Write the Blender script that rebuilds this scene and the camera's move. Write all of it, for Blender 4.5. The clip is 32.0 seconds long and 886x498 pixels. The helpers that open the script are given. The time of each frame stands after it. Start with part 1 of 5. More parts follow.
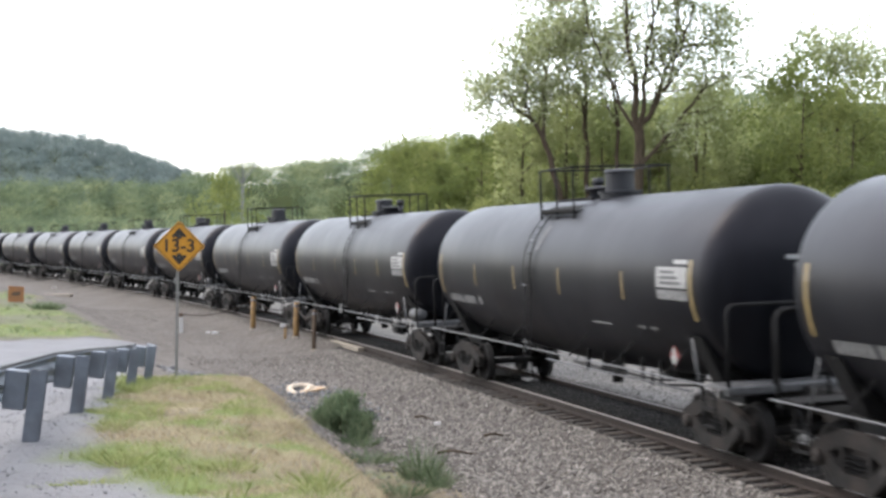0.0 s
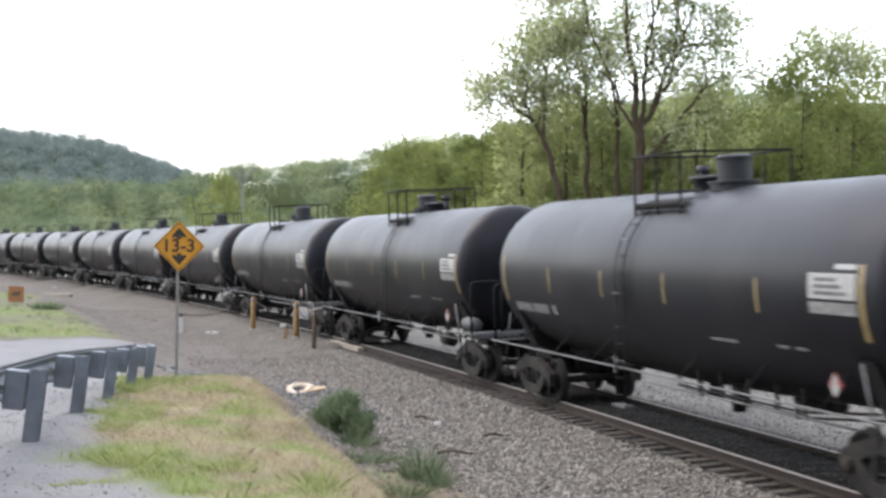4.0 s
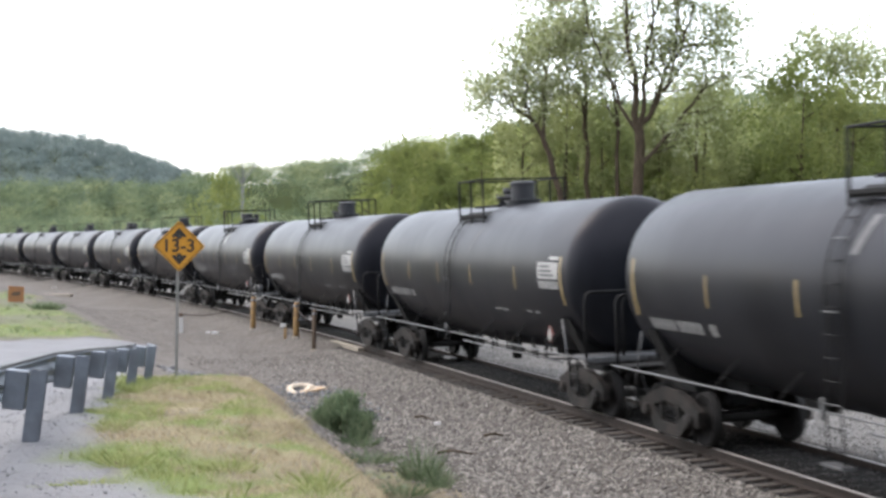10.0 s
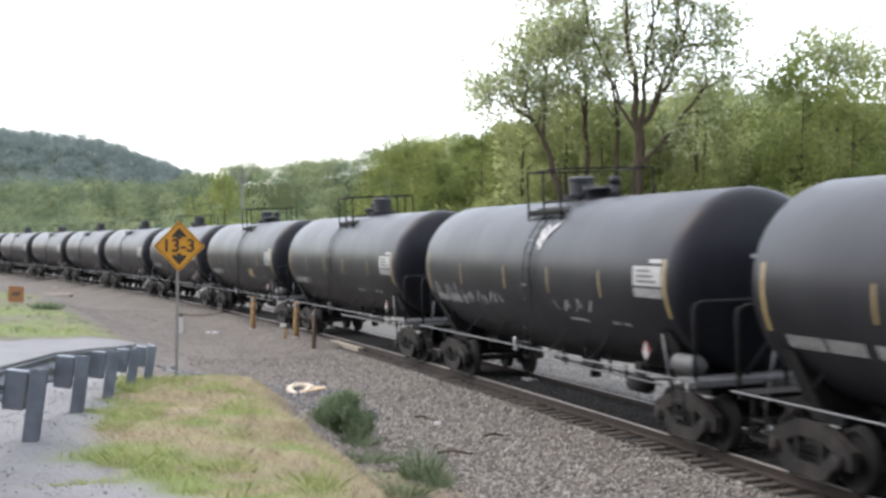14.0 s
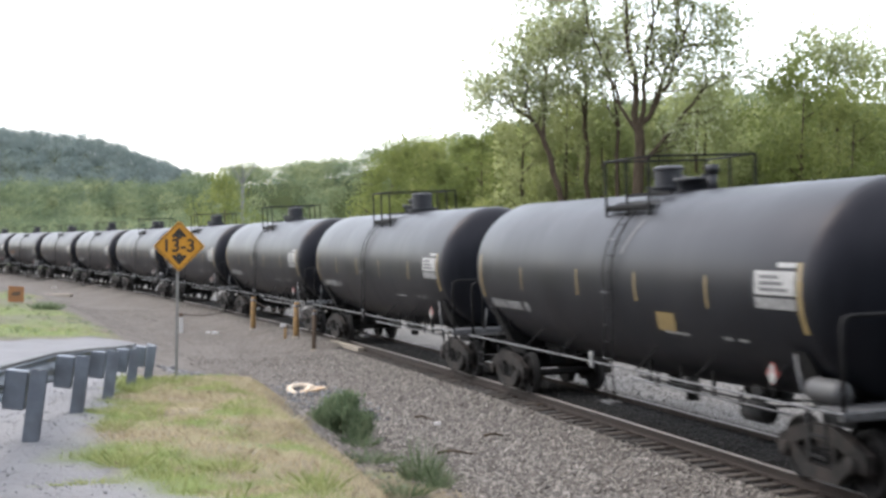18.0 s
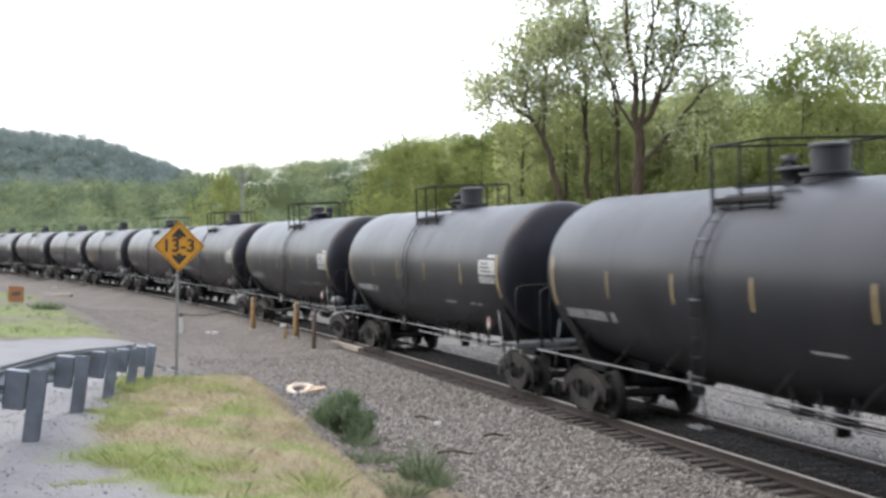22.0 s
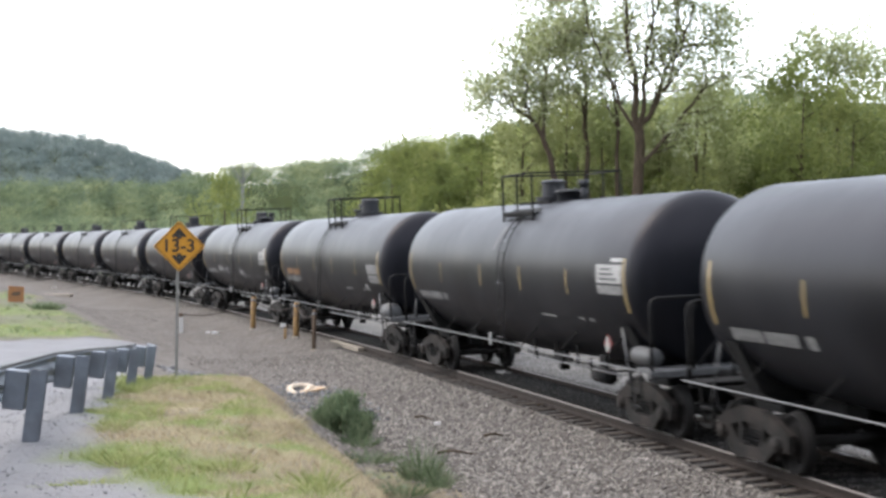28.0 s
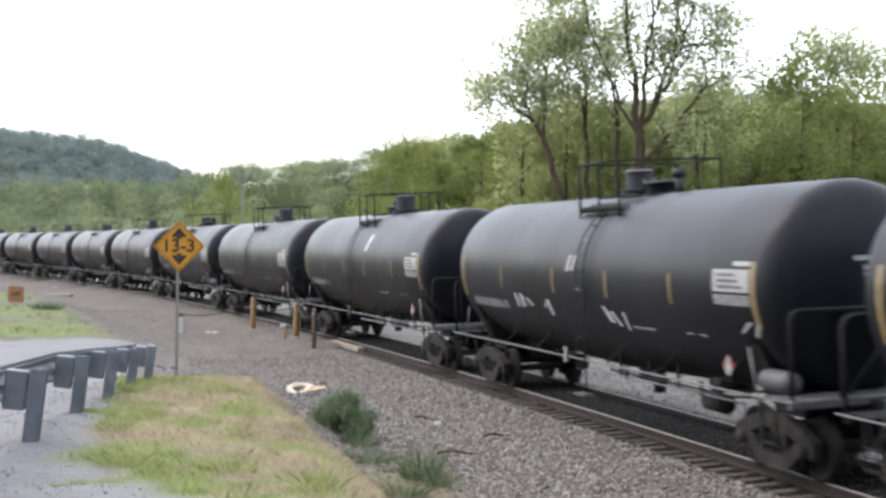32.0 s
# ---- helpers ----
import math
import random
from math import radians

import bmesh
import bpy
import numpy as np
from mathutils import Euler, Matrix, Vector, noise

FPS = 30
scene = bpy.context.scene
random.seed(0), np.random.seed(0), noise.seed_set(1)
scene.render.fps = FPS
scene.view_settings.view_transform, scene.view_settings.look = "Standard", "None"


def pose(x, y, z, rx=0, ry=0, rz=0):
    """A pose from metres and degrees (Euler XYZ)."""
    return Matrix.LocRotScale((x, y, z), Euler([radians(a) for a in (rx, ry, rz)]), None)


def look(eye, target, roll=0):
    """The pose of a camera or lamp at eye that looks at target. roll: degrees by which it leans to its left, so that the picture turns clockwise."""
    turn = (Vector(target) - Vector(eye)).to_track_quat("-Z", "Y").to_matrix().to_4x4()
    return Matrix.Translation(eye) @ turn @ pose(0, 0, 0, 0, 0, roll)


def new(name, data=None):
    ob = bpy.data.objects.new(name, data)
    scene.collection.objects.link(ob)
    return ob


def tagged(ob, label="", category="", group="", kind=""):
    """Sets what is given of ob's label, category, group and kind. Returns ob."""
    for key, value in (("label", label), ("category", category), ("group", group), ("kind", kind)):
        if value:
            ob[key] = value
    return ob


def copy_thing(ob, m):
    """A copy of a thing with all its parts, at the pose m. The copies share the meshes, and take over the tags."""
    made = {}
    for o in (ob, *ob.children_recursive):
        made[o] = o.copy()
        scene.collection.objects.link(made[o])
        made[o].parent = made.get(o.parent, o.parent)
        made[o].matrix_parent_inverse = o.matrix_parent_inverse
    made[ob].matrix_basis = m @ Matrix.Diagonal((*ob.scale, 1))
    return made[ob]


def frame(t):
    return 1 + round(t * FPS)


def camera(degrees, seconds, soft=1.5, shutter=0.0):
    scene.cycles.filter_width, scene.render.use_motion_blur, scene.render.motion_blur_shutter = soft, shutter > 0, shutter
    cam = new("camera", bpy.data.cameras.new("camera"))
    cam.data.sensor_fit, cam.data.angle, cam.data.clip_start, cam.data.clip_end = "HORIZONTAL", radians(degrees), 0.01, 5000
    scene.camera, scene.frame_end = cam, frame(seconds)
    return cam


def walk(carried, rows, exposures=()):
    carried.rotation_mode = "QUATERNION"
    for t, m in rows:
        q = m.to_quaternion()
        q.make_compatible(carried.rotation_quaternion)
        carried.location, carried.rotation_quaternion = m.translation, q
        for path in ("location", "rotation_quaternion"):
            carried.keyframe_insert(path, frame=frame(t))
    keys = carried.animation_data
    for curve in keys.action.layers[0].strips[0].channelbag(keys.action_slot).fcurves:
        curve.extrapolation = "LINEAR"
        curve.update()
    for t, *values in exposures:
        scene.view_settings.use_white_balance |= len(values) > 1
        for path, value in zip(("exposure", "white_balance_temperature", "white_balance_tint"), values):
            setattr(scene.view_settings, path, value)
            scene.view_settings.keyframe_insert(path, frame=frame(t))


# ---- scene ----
# ------------------------------------------------------------------ camera
cam = camera(34.81, 32.0, soft=3.0, shutter=0.5)
EYE = (0.0, 0.0, 3.234)
AIM = look(EYE, (0.0, 100.0, 3.234 + 0.02), 0.18)
walk(cam, [(0.0, AIM), (32.0, AIM)])

# ------------------------------------------------------------------ world and sun
world = bpy.data.worlds.new("overcast_sky")
scene.world = world
world.use_nodes = True
wn, wl = world.node_tree.nodes, world.node_tree.links
wn.clear()
w_out = wn.new("ShaderNodeOutputWorld")
w_bg = wn.new("ShaderNodeBackground")
w_sky = wn.new("ShaderNodeTexSky")
w_sky.sky_type = "NISHITA"
w_sky.sun_disc = False
w_sky.sun_elevation = radians(52)
w_sky.sun_rotation = radians(-67)
w_sky.air_density, w_sky.dust_density, w_sky.ozone_density = 1.0, 3.0, 1.0
w_bg.inputs["Strength"].default_value = 0.1
w_cloud = wn.new("ShaderNodeBackground")      # the thin bright cloud cover
w_cloud.inputs["Color"].default_value = (0.95, 0.96, 0.985, 1)
w_cloud.inputs["Strength"].default_value = 0.72
w_add = wn.new("ShaderNodeAddShader")
wl.new(w_sky.outputs[0], w_bg.inputs["Color"])
wl.new(w_bg.outputs[0], w_add.inputs[0])
wl.new(w_cloud.outputs[0], w_add.inputs[1])
wl.new(w_add.outputs[0], w_out.inputs["Surface"])

sun = new("sun", bpy.data.lights.new("sun", "SUN"))
sun.data.energy, sun.data.angle, sun.data.color = 0.45, radians(35), (1.0, 0.97, 0.93)
sun.matrix_world = look((-70, 60, 85), (0, 30, 0))
scene.view_settings.exposure = 1.56


# ------------------------------------------------------------------ mesh tools
class Shape:
    """Collects vertices and faces of one mesh."""

    def __init__(self):
        self.v, self.f, self.sm = [], [], []

    def add(self, verts, faces, smooth=False):
        n = len(self.v)
        self.v += [tuple(p) for p in verts]
        self.f += [tuple(i + n for i in q) for q in faces]
        self.sm += [smooth] * len(faces)
        return self

    def box(self, c, size, rot=None, bevel=0.0):
        hx, hy, hz = (a / 2 for a in size)
        b = min(bevel, hx * .9, hy * .9, hz * .9)
        c = Vector(c)
        vs, fs = [], []
        if b <= 0:
            vs = [(x * hx, y * hy, z * hz) for x in (-1, 1) for y in (-1, 1) for z in (-1, 1)]
            fs = [(0, 1, 3, 2), (4, 6, 7, 5), (0, 4, 5, 1), (2, 3, 7, 6), (0, 2, 6, 4), (1, 5, 7, 3)]
        else:
            idx = {}
            for x in (-1, 1):
                for y in (-1, 1):
                    for z in (-1, 1):
                        for k in range(3):
                            q = [x * (hx - b), y * (hy - b), z * (hz - b)]
                            q[k] = (x * hx, y * hy, z * hz)[k]
                            idx[x, y, z, k] = len(vs)
                            vs.append(tuple(q))
            for k in range(3):
                o = [a for a in range(3) if a != k]
                for sgn in (-1, 1):
                    loop = []
                    for p, q in ((-1, -1), (1, -1), (1, 1), (-1, 1)):
                        t = [0, 0, 0]
                        t[k], t[o[0]], t[o[1]] = sgn, p, q
                        loop.append(idx[t[0], t[1], t[2], k])
                    fs.append(tuple(loop))
                    for sgn2 in (-1, 1):
                        k2 = o[0]
                        e = []
                        for r in (-1, 1):
                            t = [0, 0, 0]
                            t[k], t[k2], t[o[1]] = sgn, sgn2, r
                            e.append((idx[(*t, k)], idx[(*t, k2)]))
                        if k < k2:
                            fs.append((e[0][0], e[1][0], e[1][1], e[0][1]))
                    k2 = o[1]
                    for sgn2 in (-1, 1):
                        e = []
                        for r in (-1, 1):
                            t = [0, 0, 0]
                            t[k], t[k2], t[o[0]] = sgn, sgn2, r
                            e.append((idx[(*t, k)], idx[(*t, k2)]))
                        if k < k2:
                            fs.append((e[0][0], e[1][0], e[1][1], e[0][1]))
            for x in (-1, 1):
                for y in (-1, 1):
                    for z in (-1, 1):
                        fs.append(tuple(idx[x, y, z, k] for k in range(3)))
        if rot is not None:
            vs = [rot @ Vector(p) for p in vs]
        return self.add([c + Vector(p) for p in vs], fs)

    def tube(self, pts, r, n=8, caps=True, smooth=True):
        pts = [Vector(p) for p in pts]
        rs = r if isinstance(r, (list, tuple)) else [r] * len(pts)
        rings, prev = [], None
        for i, p in enumerate(pts):
            d = (pts[min(i + 1, len(pts) - 1)] - pts[max(i - 1, 0)]).normalized()
            if prev is None:
                a = Vector((0, 0, 1)) if abs(d.z) < 0.9 else Vector((1, 0, 0))
                u = d.cross(a).normalized()
            else:
                u = (prev - d * prev.dot(d)).normalized()
            prev = u
            w = d.cross(u)
            rings.append([p + (u * math.cos(2 * math.pi * k / n) + w * math.sin(2 * math.pi * k / n)) * rs[i] for k in range(n)])
        vs = [q for ring in rings for q in ring]
        fs = []
        for i in range(len(pts) - 1):
            for k in range(n):
                fs.append((i * n + k, i * n + (k + 1) % n, (i + 1) * n + (k + 1) % n, (i + 1) * n + k))
        self.add(vs, fs, smooth)
        if caps:
            m = len(self.v) - len(vs)
            self.f += [tuple(m + k for k in range(n))[::-1], tuple(m + (len(pts) - 1) * n + k for k in range(n))]
            self.sm += [False, False]
        return self

    def lathe(self, prof, axis, origin=(0, 0, 0), n=24, smooth=True):
        """prof: (along, radius) pairs turned round the axis ('x', 'y' or 'z')."""
        vs, fs = [], []
        for a, r in prof:
            for k in range(n):
                c, s = r * math.cos(2 * math.pi * k / n), r * math.sin(2 * math.pi * k / n)
                q = {"x": (a, c, s), "y": (s, a, c), "z": (c, s, a)}[axis]
                vs.append(tuple(q[j] + origin[j] for j in range(3)))
        for i in range(len(prof) - 1):
            for k in range(n):
                fs.append((i * n + k, i * n + (k + 1) % n, (i + 1) * n + (k + 1) % n, (i + 1) * n + k))
        return self.add(vs, fs, smooth)

    def slab(self, outline, axis, a, b, holes=False):
        """A flat outline in the plane across the axis, given thickness from a to b."""
        def put(p, h):
            return {"x": (h, p[0], p[1]), "y": (p[0], h, p[1]), "z": (p[0], p[1], h)}[axis]
        n = len(outline)
        vs = [put(p, a) for p in outline] + [put(p, b) for p in outline]
        fs = [tuple(range(n))[::-1], tuple(range(n, 2 * n))] + [(i, (i + 1) % n, n + (i + 1) % n, n + i) for i in range(n)]
        return self.add(vs, fs)

    def mesh(self, name, material):
        me = bpy.data.meshes.new(name)
        me.from_pydata(self.v, [], self.f)
        me.polygons.foreach_set("use_smooth", self.sm)
        if material:
            me.materials.append(material)
        me.update()
        bm = bmesh.new()
        bm.from_mesh(me)
        bmesh.ops.recalc_face_normals(bm, faces=bm.faces)
        bm.to_mesh(me)
        bm.free()
        return me


def part(name, shape, material, parent, label=""):
    """Links a shape as one mesh object under a thing or a part."""
    ob = new(name, shape if isinstance(shape, bpy.types.Mesh) else shape.mesh(name, material))
    ob.parent = parent
    return tagged(ob, label)


def thing(name, label, category, m=None, group="", kind="", shape=None, material=None):
    ob = new(name, shape.mesh(name, material) if shape else None)
    if not shape:
        ob.empty_display_size = 0.3
    if m is not None:
        ob.matrix_world = m
    return tagged(ob, label, category, group, kind)


def soup(name, verts, quad=4, material=None):
    """A mesh of loose polygons: verts is an array (pieces, corners, 3)."""
    verts = np.asarray(verts, dtype=np.float32)
    n, c = verts.shape[0], verts.shape[1]
    me = bpy.data.meshes.new(name)
    me.vertices.add(n * c)
    me.vertices.foreach_set("co", verts.reshape(-1))
    me.loops.add(n * c)
    me.loops.foreach_set("vertex_index", np.arange(n * c, dtype=np.int32))
    me.polygons.add(n)
    me.polygons.foreach_set("loop_start", np.arange(0, n * c, c, dtype=np.int32))
    me.polygons.foreach_set("loop_total", np.full(n, c, dtype=np.int32))
    if material:
        me.materials.append(material)
    me.update(calc_edges=True)
    return me


def pieces_mesh(name, verts, faces, material=None):
    """A mesh of many closed pieces: verts (pieces, k, 3) and triangles (m, 3) of one piece."""
    verts = np.asarray(verts, dtype=np.float32)
    n, k = verts.shape[0], verts.shape[1]
    faces = np.asarray(faces, dtype=np.int32)
    allf = (faces[None] + (np.arange(n, dtype=np.int32) * k)[:, None, None]).reshape(-1, faces.shape[1])
    me = bpy.data.meshes.new(name)
    me.vertices.add(n * k)
    me.vertices.foreach_set("co", verts.reshape(-1))
    c = faces.shape[1]
    me.loops.add(len(allf) * c)
    me.loops.foreach_set("vertex_index", allf.reshape(-1))
    me.polygons.add(len(allf))
    me.polygons.foreach_set("loop_start", np.arange(0, len(allf) * c, c, dtype=np.int32))
    me.polygons.foreach_set("loop_total", np.full(len(allf), c, dtype=np.int32))
    if material:
        me.materials.append(material)
    me.update(calc_edges=True)
    return me


# ------------------------------------------------------------------ materials
def surface(name, colours, scale=4.0, rough=0.7, metal=0.0, bump=0.0, bump_scale=40.0, stains=None, stain_scale=0.6,
            random_value=0.0, island=False, tone="", translucent=0.0, streak=None, spec=0.5, sheen=None, dust=0.0):
    """Two-scale mottled material. colours: two or three linear RGB tones; stains: a further tone in broad patches."""
    m = bpy.data.materials.new(name)
    m.use_nodes = True
    nt = m.node_tree
    N, K = nt.nodes, nt.links
    N.clear()
    out, bs = N.new("ShaderNodeOutputMaterial"), N.new("ShaderNodeBsdfPrincipled")
    tc = N.new("ShaderNodeTexCoord")
    src = tc.outputs["Object"]
    if streak:
        mp = N.new("ShaderNodeMapping")
        mp.inputs["Scale"].default_value = streak
        K.new(src, mp.inputs[0])
        fine_src = mp.outputs[0]
    else:
        fine_src = src
    nz = N.new("ShaderNodeTexNoise")
    nz.inputs["Scale"].default_value, nz.inputs["Detail"].default_value, nz.inputs["Roughness"].default_value = scale, 6.0, 0.65
    K.new(fine_src, nz.inputs["Vector"])
    ramp = N.new("ShaderNodeValToRGB")
    el = ramp.color_ramp.elements
    el[0].position, el[1].position = 0.32, 0.68
    el[0].color, el[1].color = (*colours[0], 1), (*colours[-1], 1)
    if len(colours) == 3:
        e = el.new(0.5)
        e.color = (*colours[1], 1)
    col = ramp.outputs["Color"]
    fac = nz.outputs["Fac"]
    if random_value or island or tone:
        mixv = N.new("ShaderNodeMath")
        mixv.operation = "MULTIPLY_ADD"
        if tone:
            ta = N.new("ShaderNodeAttribute")
            ta.attribute_name = tone
            rnd = ta.outputs["Fac"]
        elif island:
            geo = N.new("ShaderNodeNewGeometry")
            rnd = geo.outputs["Random Per Island"]
        else:
            oi = N.new("ShaderNodeObjectInfo")
            rnd = oi.outputs["Random"]
        sub = N.new("ShaderNodeMath")
        sub.operation = "SUBTRACT"
        sub.inputs[1].default_value = 0.5
        K.new(rnd, sub.inputs[0])
        mixv.inputs[1].default_value = random_value or 0.6
        K.new(sub.outputs[0], mixv.inputs[0])
        K.new(fac, mixv.inputs[2])
        fac = mixv.outputs[0]
    K.new(fac, ramp.inputs["Fac"])
    if stains:
        n2 = N.new("ShaderNodeTexNoise")
        n2.inputs["Scale"].default_value, n2.inputs["Detail"].default_value = stain_scale, 4.0
        K.new(src, n2.inputs["Vector"])
        r2 = N.new("ShaderNodeValToRGB")
        r2.color_ramp.elements[0].position, r2.color_ramp.elements[1].position = 0.45, 0.68
        K.new(n2.outputs["Fac"], r2.inputs["Fac"])
        mx = N.new("ShaderNodeMix")
        mx.data_type = "RGBA"
        K.new(r2.outputs["Color"], mx.inputs["Factor"])
        K.new(col, mx.inputs["A"])
        mx.inputs["B"].default_value = (*stains, 1)
        col = mx.outputs["Result"]
    K.new(col, bs.inputs["Base Color"])
    rr = N.new("ShaderNodeMapRange")
    rr.inputs["To Min"].default_value, rr.inputs["To Max"].default_value = max(0.05, rough - 0.1), min(1.0, rough + 0.1)
    K.new(nz.outputs["Fac"], rr.inputs["Value"])
    K.new(rr.outputs[0], bs.inputs["Roughness"])
    bs.inputs["Metallic"].default_value = metal
    bs.inputs["Specular IOR Level"].default_value = spec
    if dust:
        bs.inputs["Sheen Weight"].default_value, bs.inputs["Sheen Roughness"].default_value = dust, 0.45
        bs.inputs["Sheen Tint"].default_value = (0.95, 0.93, 1.0, 1)
    if sheen:
        bs.inputs["Specular Tint"].default_value = (*sheen, 1)
    if bump:
        nb = N.new("ShaderNodeTexNoise")
        nb.inputs["Scale"].default_value, nb.inputs["Detail"].default_value = bump_scale, 3.0
        K.new(src, nb.inputs["Vector"])
        bp = N.new("ShaderNodeBump")
        bp.inputs["Strength"].default_value, bp.inputs["Distance"].default_value = bump, 0.02
        K.new(nb.outputs["Fac"], bp.inputs["Height"])
        K.new(bp.outputs[0], bs.inputs["Normal"])
    if translucent:
        tr = N.new("ShaderNodeBsdfTranslucent")
        K.new(col, tr.inputs["Color"])
        ms = N.new("ShaderNodeMixShader")
        ms.inputs[0].default_value = translucent
        K.new(bs.outputs[0], ms.inputs[1])
        K.new(tr.outputs[0], ms.inputs[2])
        K.new(ms.outputs[0], out.inputs["Surface"])
    else:
        K.new(bs.outputs[0], out.inputs["Surface"])
    return m


TANK = surface("tank_black_paint", [(0.0039, 0.0044, 0.0058), (0.0059, 0.0067, 0.0087), (0.0088, 0.0099, 0.0124)], 1.1, 0.40, 0.0, 0.03, 18,
               stains=(0.0121, 0.0127, 0.0149), stain_scale=0.5, streak=(1.0, 1.0, 0.18), random_value=0.25, spec=0.14, sheen=(0.92, 0.86, 0.95))
STEEL_DARK = surface("underframe_black", [(0.0072, 0.0072, 0.0077), (0.0149, 0.0146, 0.0143)], 7, 0.75, 0.0, 0.3, 40, spec=0.13)
TRUCK = surface("cast_steel_dusty", [(0.0088, 0.0080, 0.0076), (0.0231, 0.0209, 0.0193)], 6, 0.85, 0.0, 0.4, 30, stains=(0.0275, 0.0226, 0.0198), stain_scale=3, spec=0.2)
RAILING = surface("galvanized_bar", [(0.0495, 0.0495, 0.0512), (0.1045, 0.1045, 0.1073)], 9, 0.5, 0.3, 0.1, 60)
DOME = surface("housing_dark_paint", [(0.0039, 0.0044, 0.0072), (0.0088, 0.0099, 0.0143)], 5, 0.6, 0.0, 0.1, 30)
WHITE_INK = surface("white_stencil_paint", [(0.1485, 0.1485, 0.1458), (0.264, 0.264, 0.2585)], 14, 0.6)
DULL_INK = surface("worn_stencil_paint", [(0.0715, 0.0715, 0.0715), (0.1705, 0.1705, 0.1678)], 10, 0.7)
YELLOW = surface("yellow_reflector", [(0.121, 0.0853, 0.0303), (0.176, 0.1265, 0.0495)], 8, 0.45)
RED = surface("red_placard", [(0.11, 0.0165, 0.0143), (0.154, 0.0275, 0.0231)], 10, 0.5)
TREAD = surface("worn_wheel_steel", [(0.0060, 0.0055, 0.0052), (0.0121, 0.0110, 0.0105)], 8, 0.8, 0.0, 0.1, 40, spec=0.2)
RAIL = surface("rusty_rail", [(0.0165, 0.0121, 0.0099), (0.033, 0.0248, 0.0204)], 9, 0.8, 0.0, 0.2, 50, spec=0.2)
RAILTOP = surface("polished_rail_head", [(0.1155, 0.1018, 0.0908), (0.1595, 0.143, 0.1293)], 12, 0.5, 0.0)
TIE = surface("creosoted_wood", [(0.0165, 0.0127, 0.0099), (0.0468, 0.0352, 0.027)], 5, 0.9, 0.0, 0.5, 25, streak=(0.3, 3, 3), random_value=0.3)
STONE = surface("ballast_stone", [(0.0825, 0.0721, 0.0627), (0.1358, 0.1194, 0.1051), (0.2173, 0.1969, 0.176)], 3, 0.9, 0.0, 0.3, 60, random_value=0.8, island=True)
GALV = surface("galvanized_steel", [(0.11, 0.1238, 0.1485), (0.165, 0.1843, 0.2145)], 5, 0.5, 0.25, 0.1, 30, stains=(0.0935, 0.1018, 0.1155), stain_scale=3)
SIGN_ORANGE = surface("orange_sign_sheet", [(0.396, 0.176, 0.0110), (0.451, 0.209, 0.0165)], 4, 0.4)
SIGN_BLACK = surface("black_sign_ink", [(0.0066, 0.0055, 0.0044), (0.0121, 0.0099, 0.0077)], 6, 0.5)
POST_WOOD = surface("orange_painted_timber", [(0.198, 0.11, 0.033), (0.3025, 0.187, 0.0715)], 7, 0.8, 0.0, 0.3, 30, streak=(3, 3, 0.4), stains=(0.1375, 0.0825, 0.044), stain_scale=4)
BROWN_WOOD = surface("weathered_brown_timber", [(0.055, 0.0358, 0.022), (0.1045, 0.0715, 0.0495)], 6, 0.9, 0.0, 0.3, 30, streak=(3, 3, 0.4))
PALE_WOOD = surface("weathered_pale_timber", [(0.165, 0.1375, 0.1045), (0.253, 0.22, 0.176)], 5, 0.9, 0.0, 0.3, 30)
CREAM = surface("cream_plastic", [(0.341, 0.275, 0.198), (0.44, 0.385, 0.308)], 5, 0.6, stains=(0.3025, 0.198, 0.11), stain_scale=3)
SIGN_POST = surface("weathered_grey_post", [(0.121, 0.1183, 0.11), (0.187, 0.1815, 0.1705)], 8, 0.6, 0.1)
WHITE_PAINT = surface("white_painted_post", [(0.3025, 0.2915, 0.275), (0.4125, 0.4015, 0.385)], 8, 0.6)
BARK = surface("grey_brown_bark", [(0.0319, 0.0231, 0.0154), (0.0908, 0.0688, 0.0484)], 5, 0.95, 0.0, 0.6, 14, streak=(2, 2, 0.4), spec=0.1)
PALE_BARK = surface("pale_grey_bark", [(0.121, 0.121, 0.1183), (0.187, 0.187, 0.1843)], 3, 0.95)
LEAF = surface("spring_leaves", [(0.098, 0.122, 0.034), (0.145, 0.171, 0.050), (0.20, 0.219, 0.077)], 0.22, 0.7, random_value=0.4, translucent=0.68, spec=0.3)
LEAF_LIGHT = surface("bright_spring_leaves", [(0.1418, 0.1701, 0.063), (0.2016, 0.2299, 0.0914), (0.2709, 0.293, 0.1323)], 0.22, 0.7, random_value=0.5, translucent=0.68, spec=0.3)
LEAF_PALE = surface("young_pale_leaves", [(0.189, 0.2142, 0.0945), (0.3024, 0.3308, 0.1733), (0.4158, 0.4347, 0.2835)], 0.3, 0.7, random_value=0.5, island=True, translucent=0.68, spec=0.3)
# leaf tones made bluer and paler to carry the haze of distance
LEAF_MID_HAZE = surface("woodland_leaves", [(0.0819, 0.1134, 0.0662), (0.1418, 0.1777, 0.0945), (0.2111, 0.2381, 0.1247)], 0.5, 0.8, random_value=0.62, tone="tone", translucent=0.45, spec=0.2)
# far hill: the blue-grey of aerial haze is put into the leaf colour
LEAF_FAR_HAZE = surface("distant_woodland_leaves", [(0.104, 0.1336, 0.1291), (0.1354, 0.1688, 0.1607), (0.1701, 0.2003, 0.184)], 0.3, 0.8, random_value=0.45, tone="tone", translucent=0.45, spec=0.1)
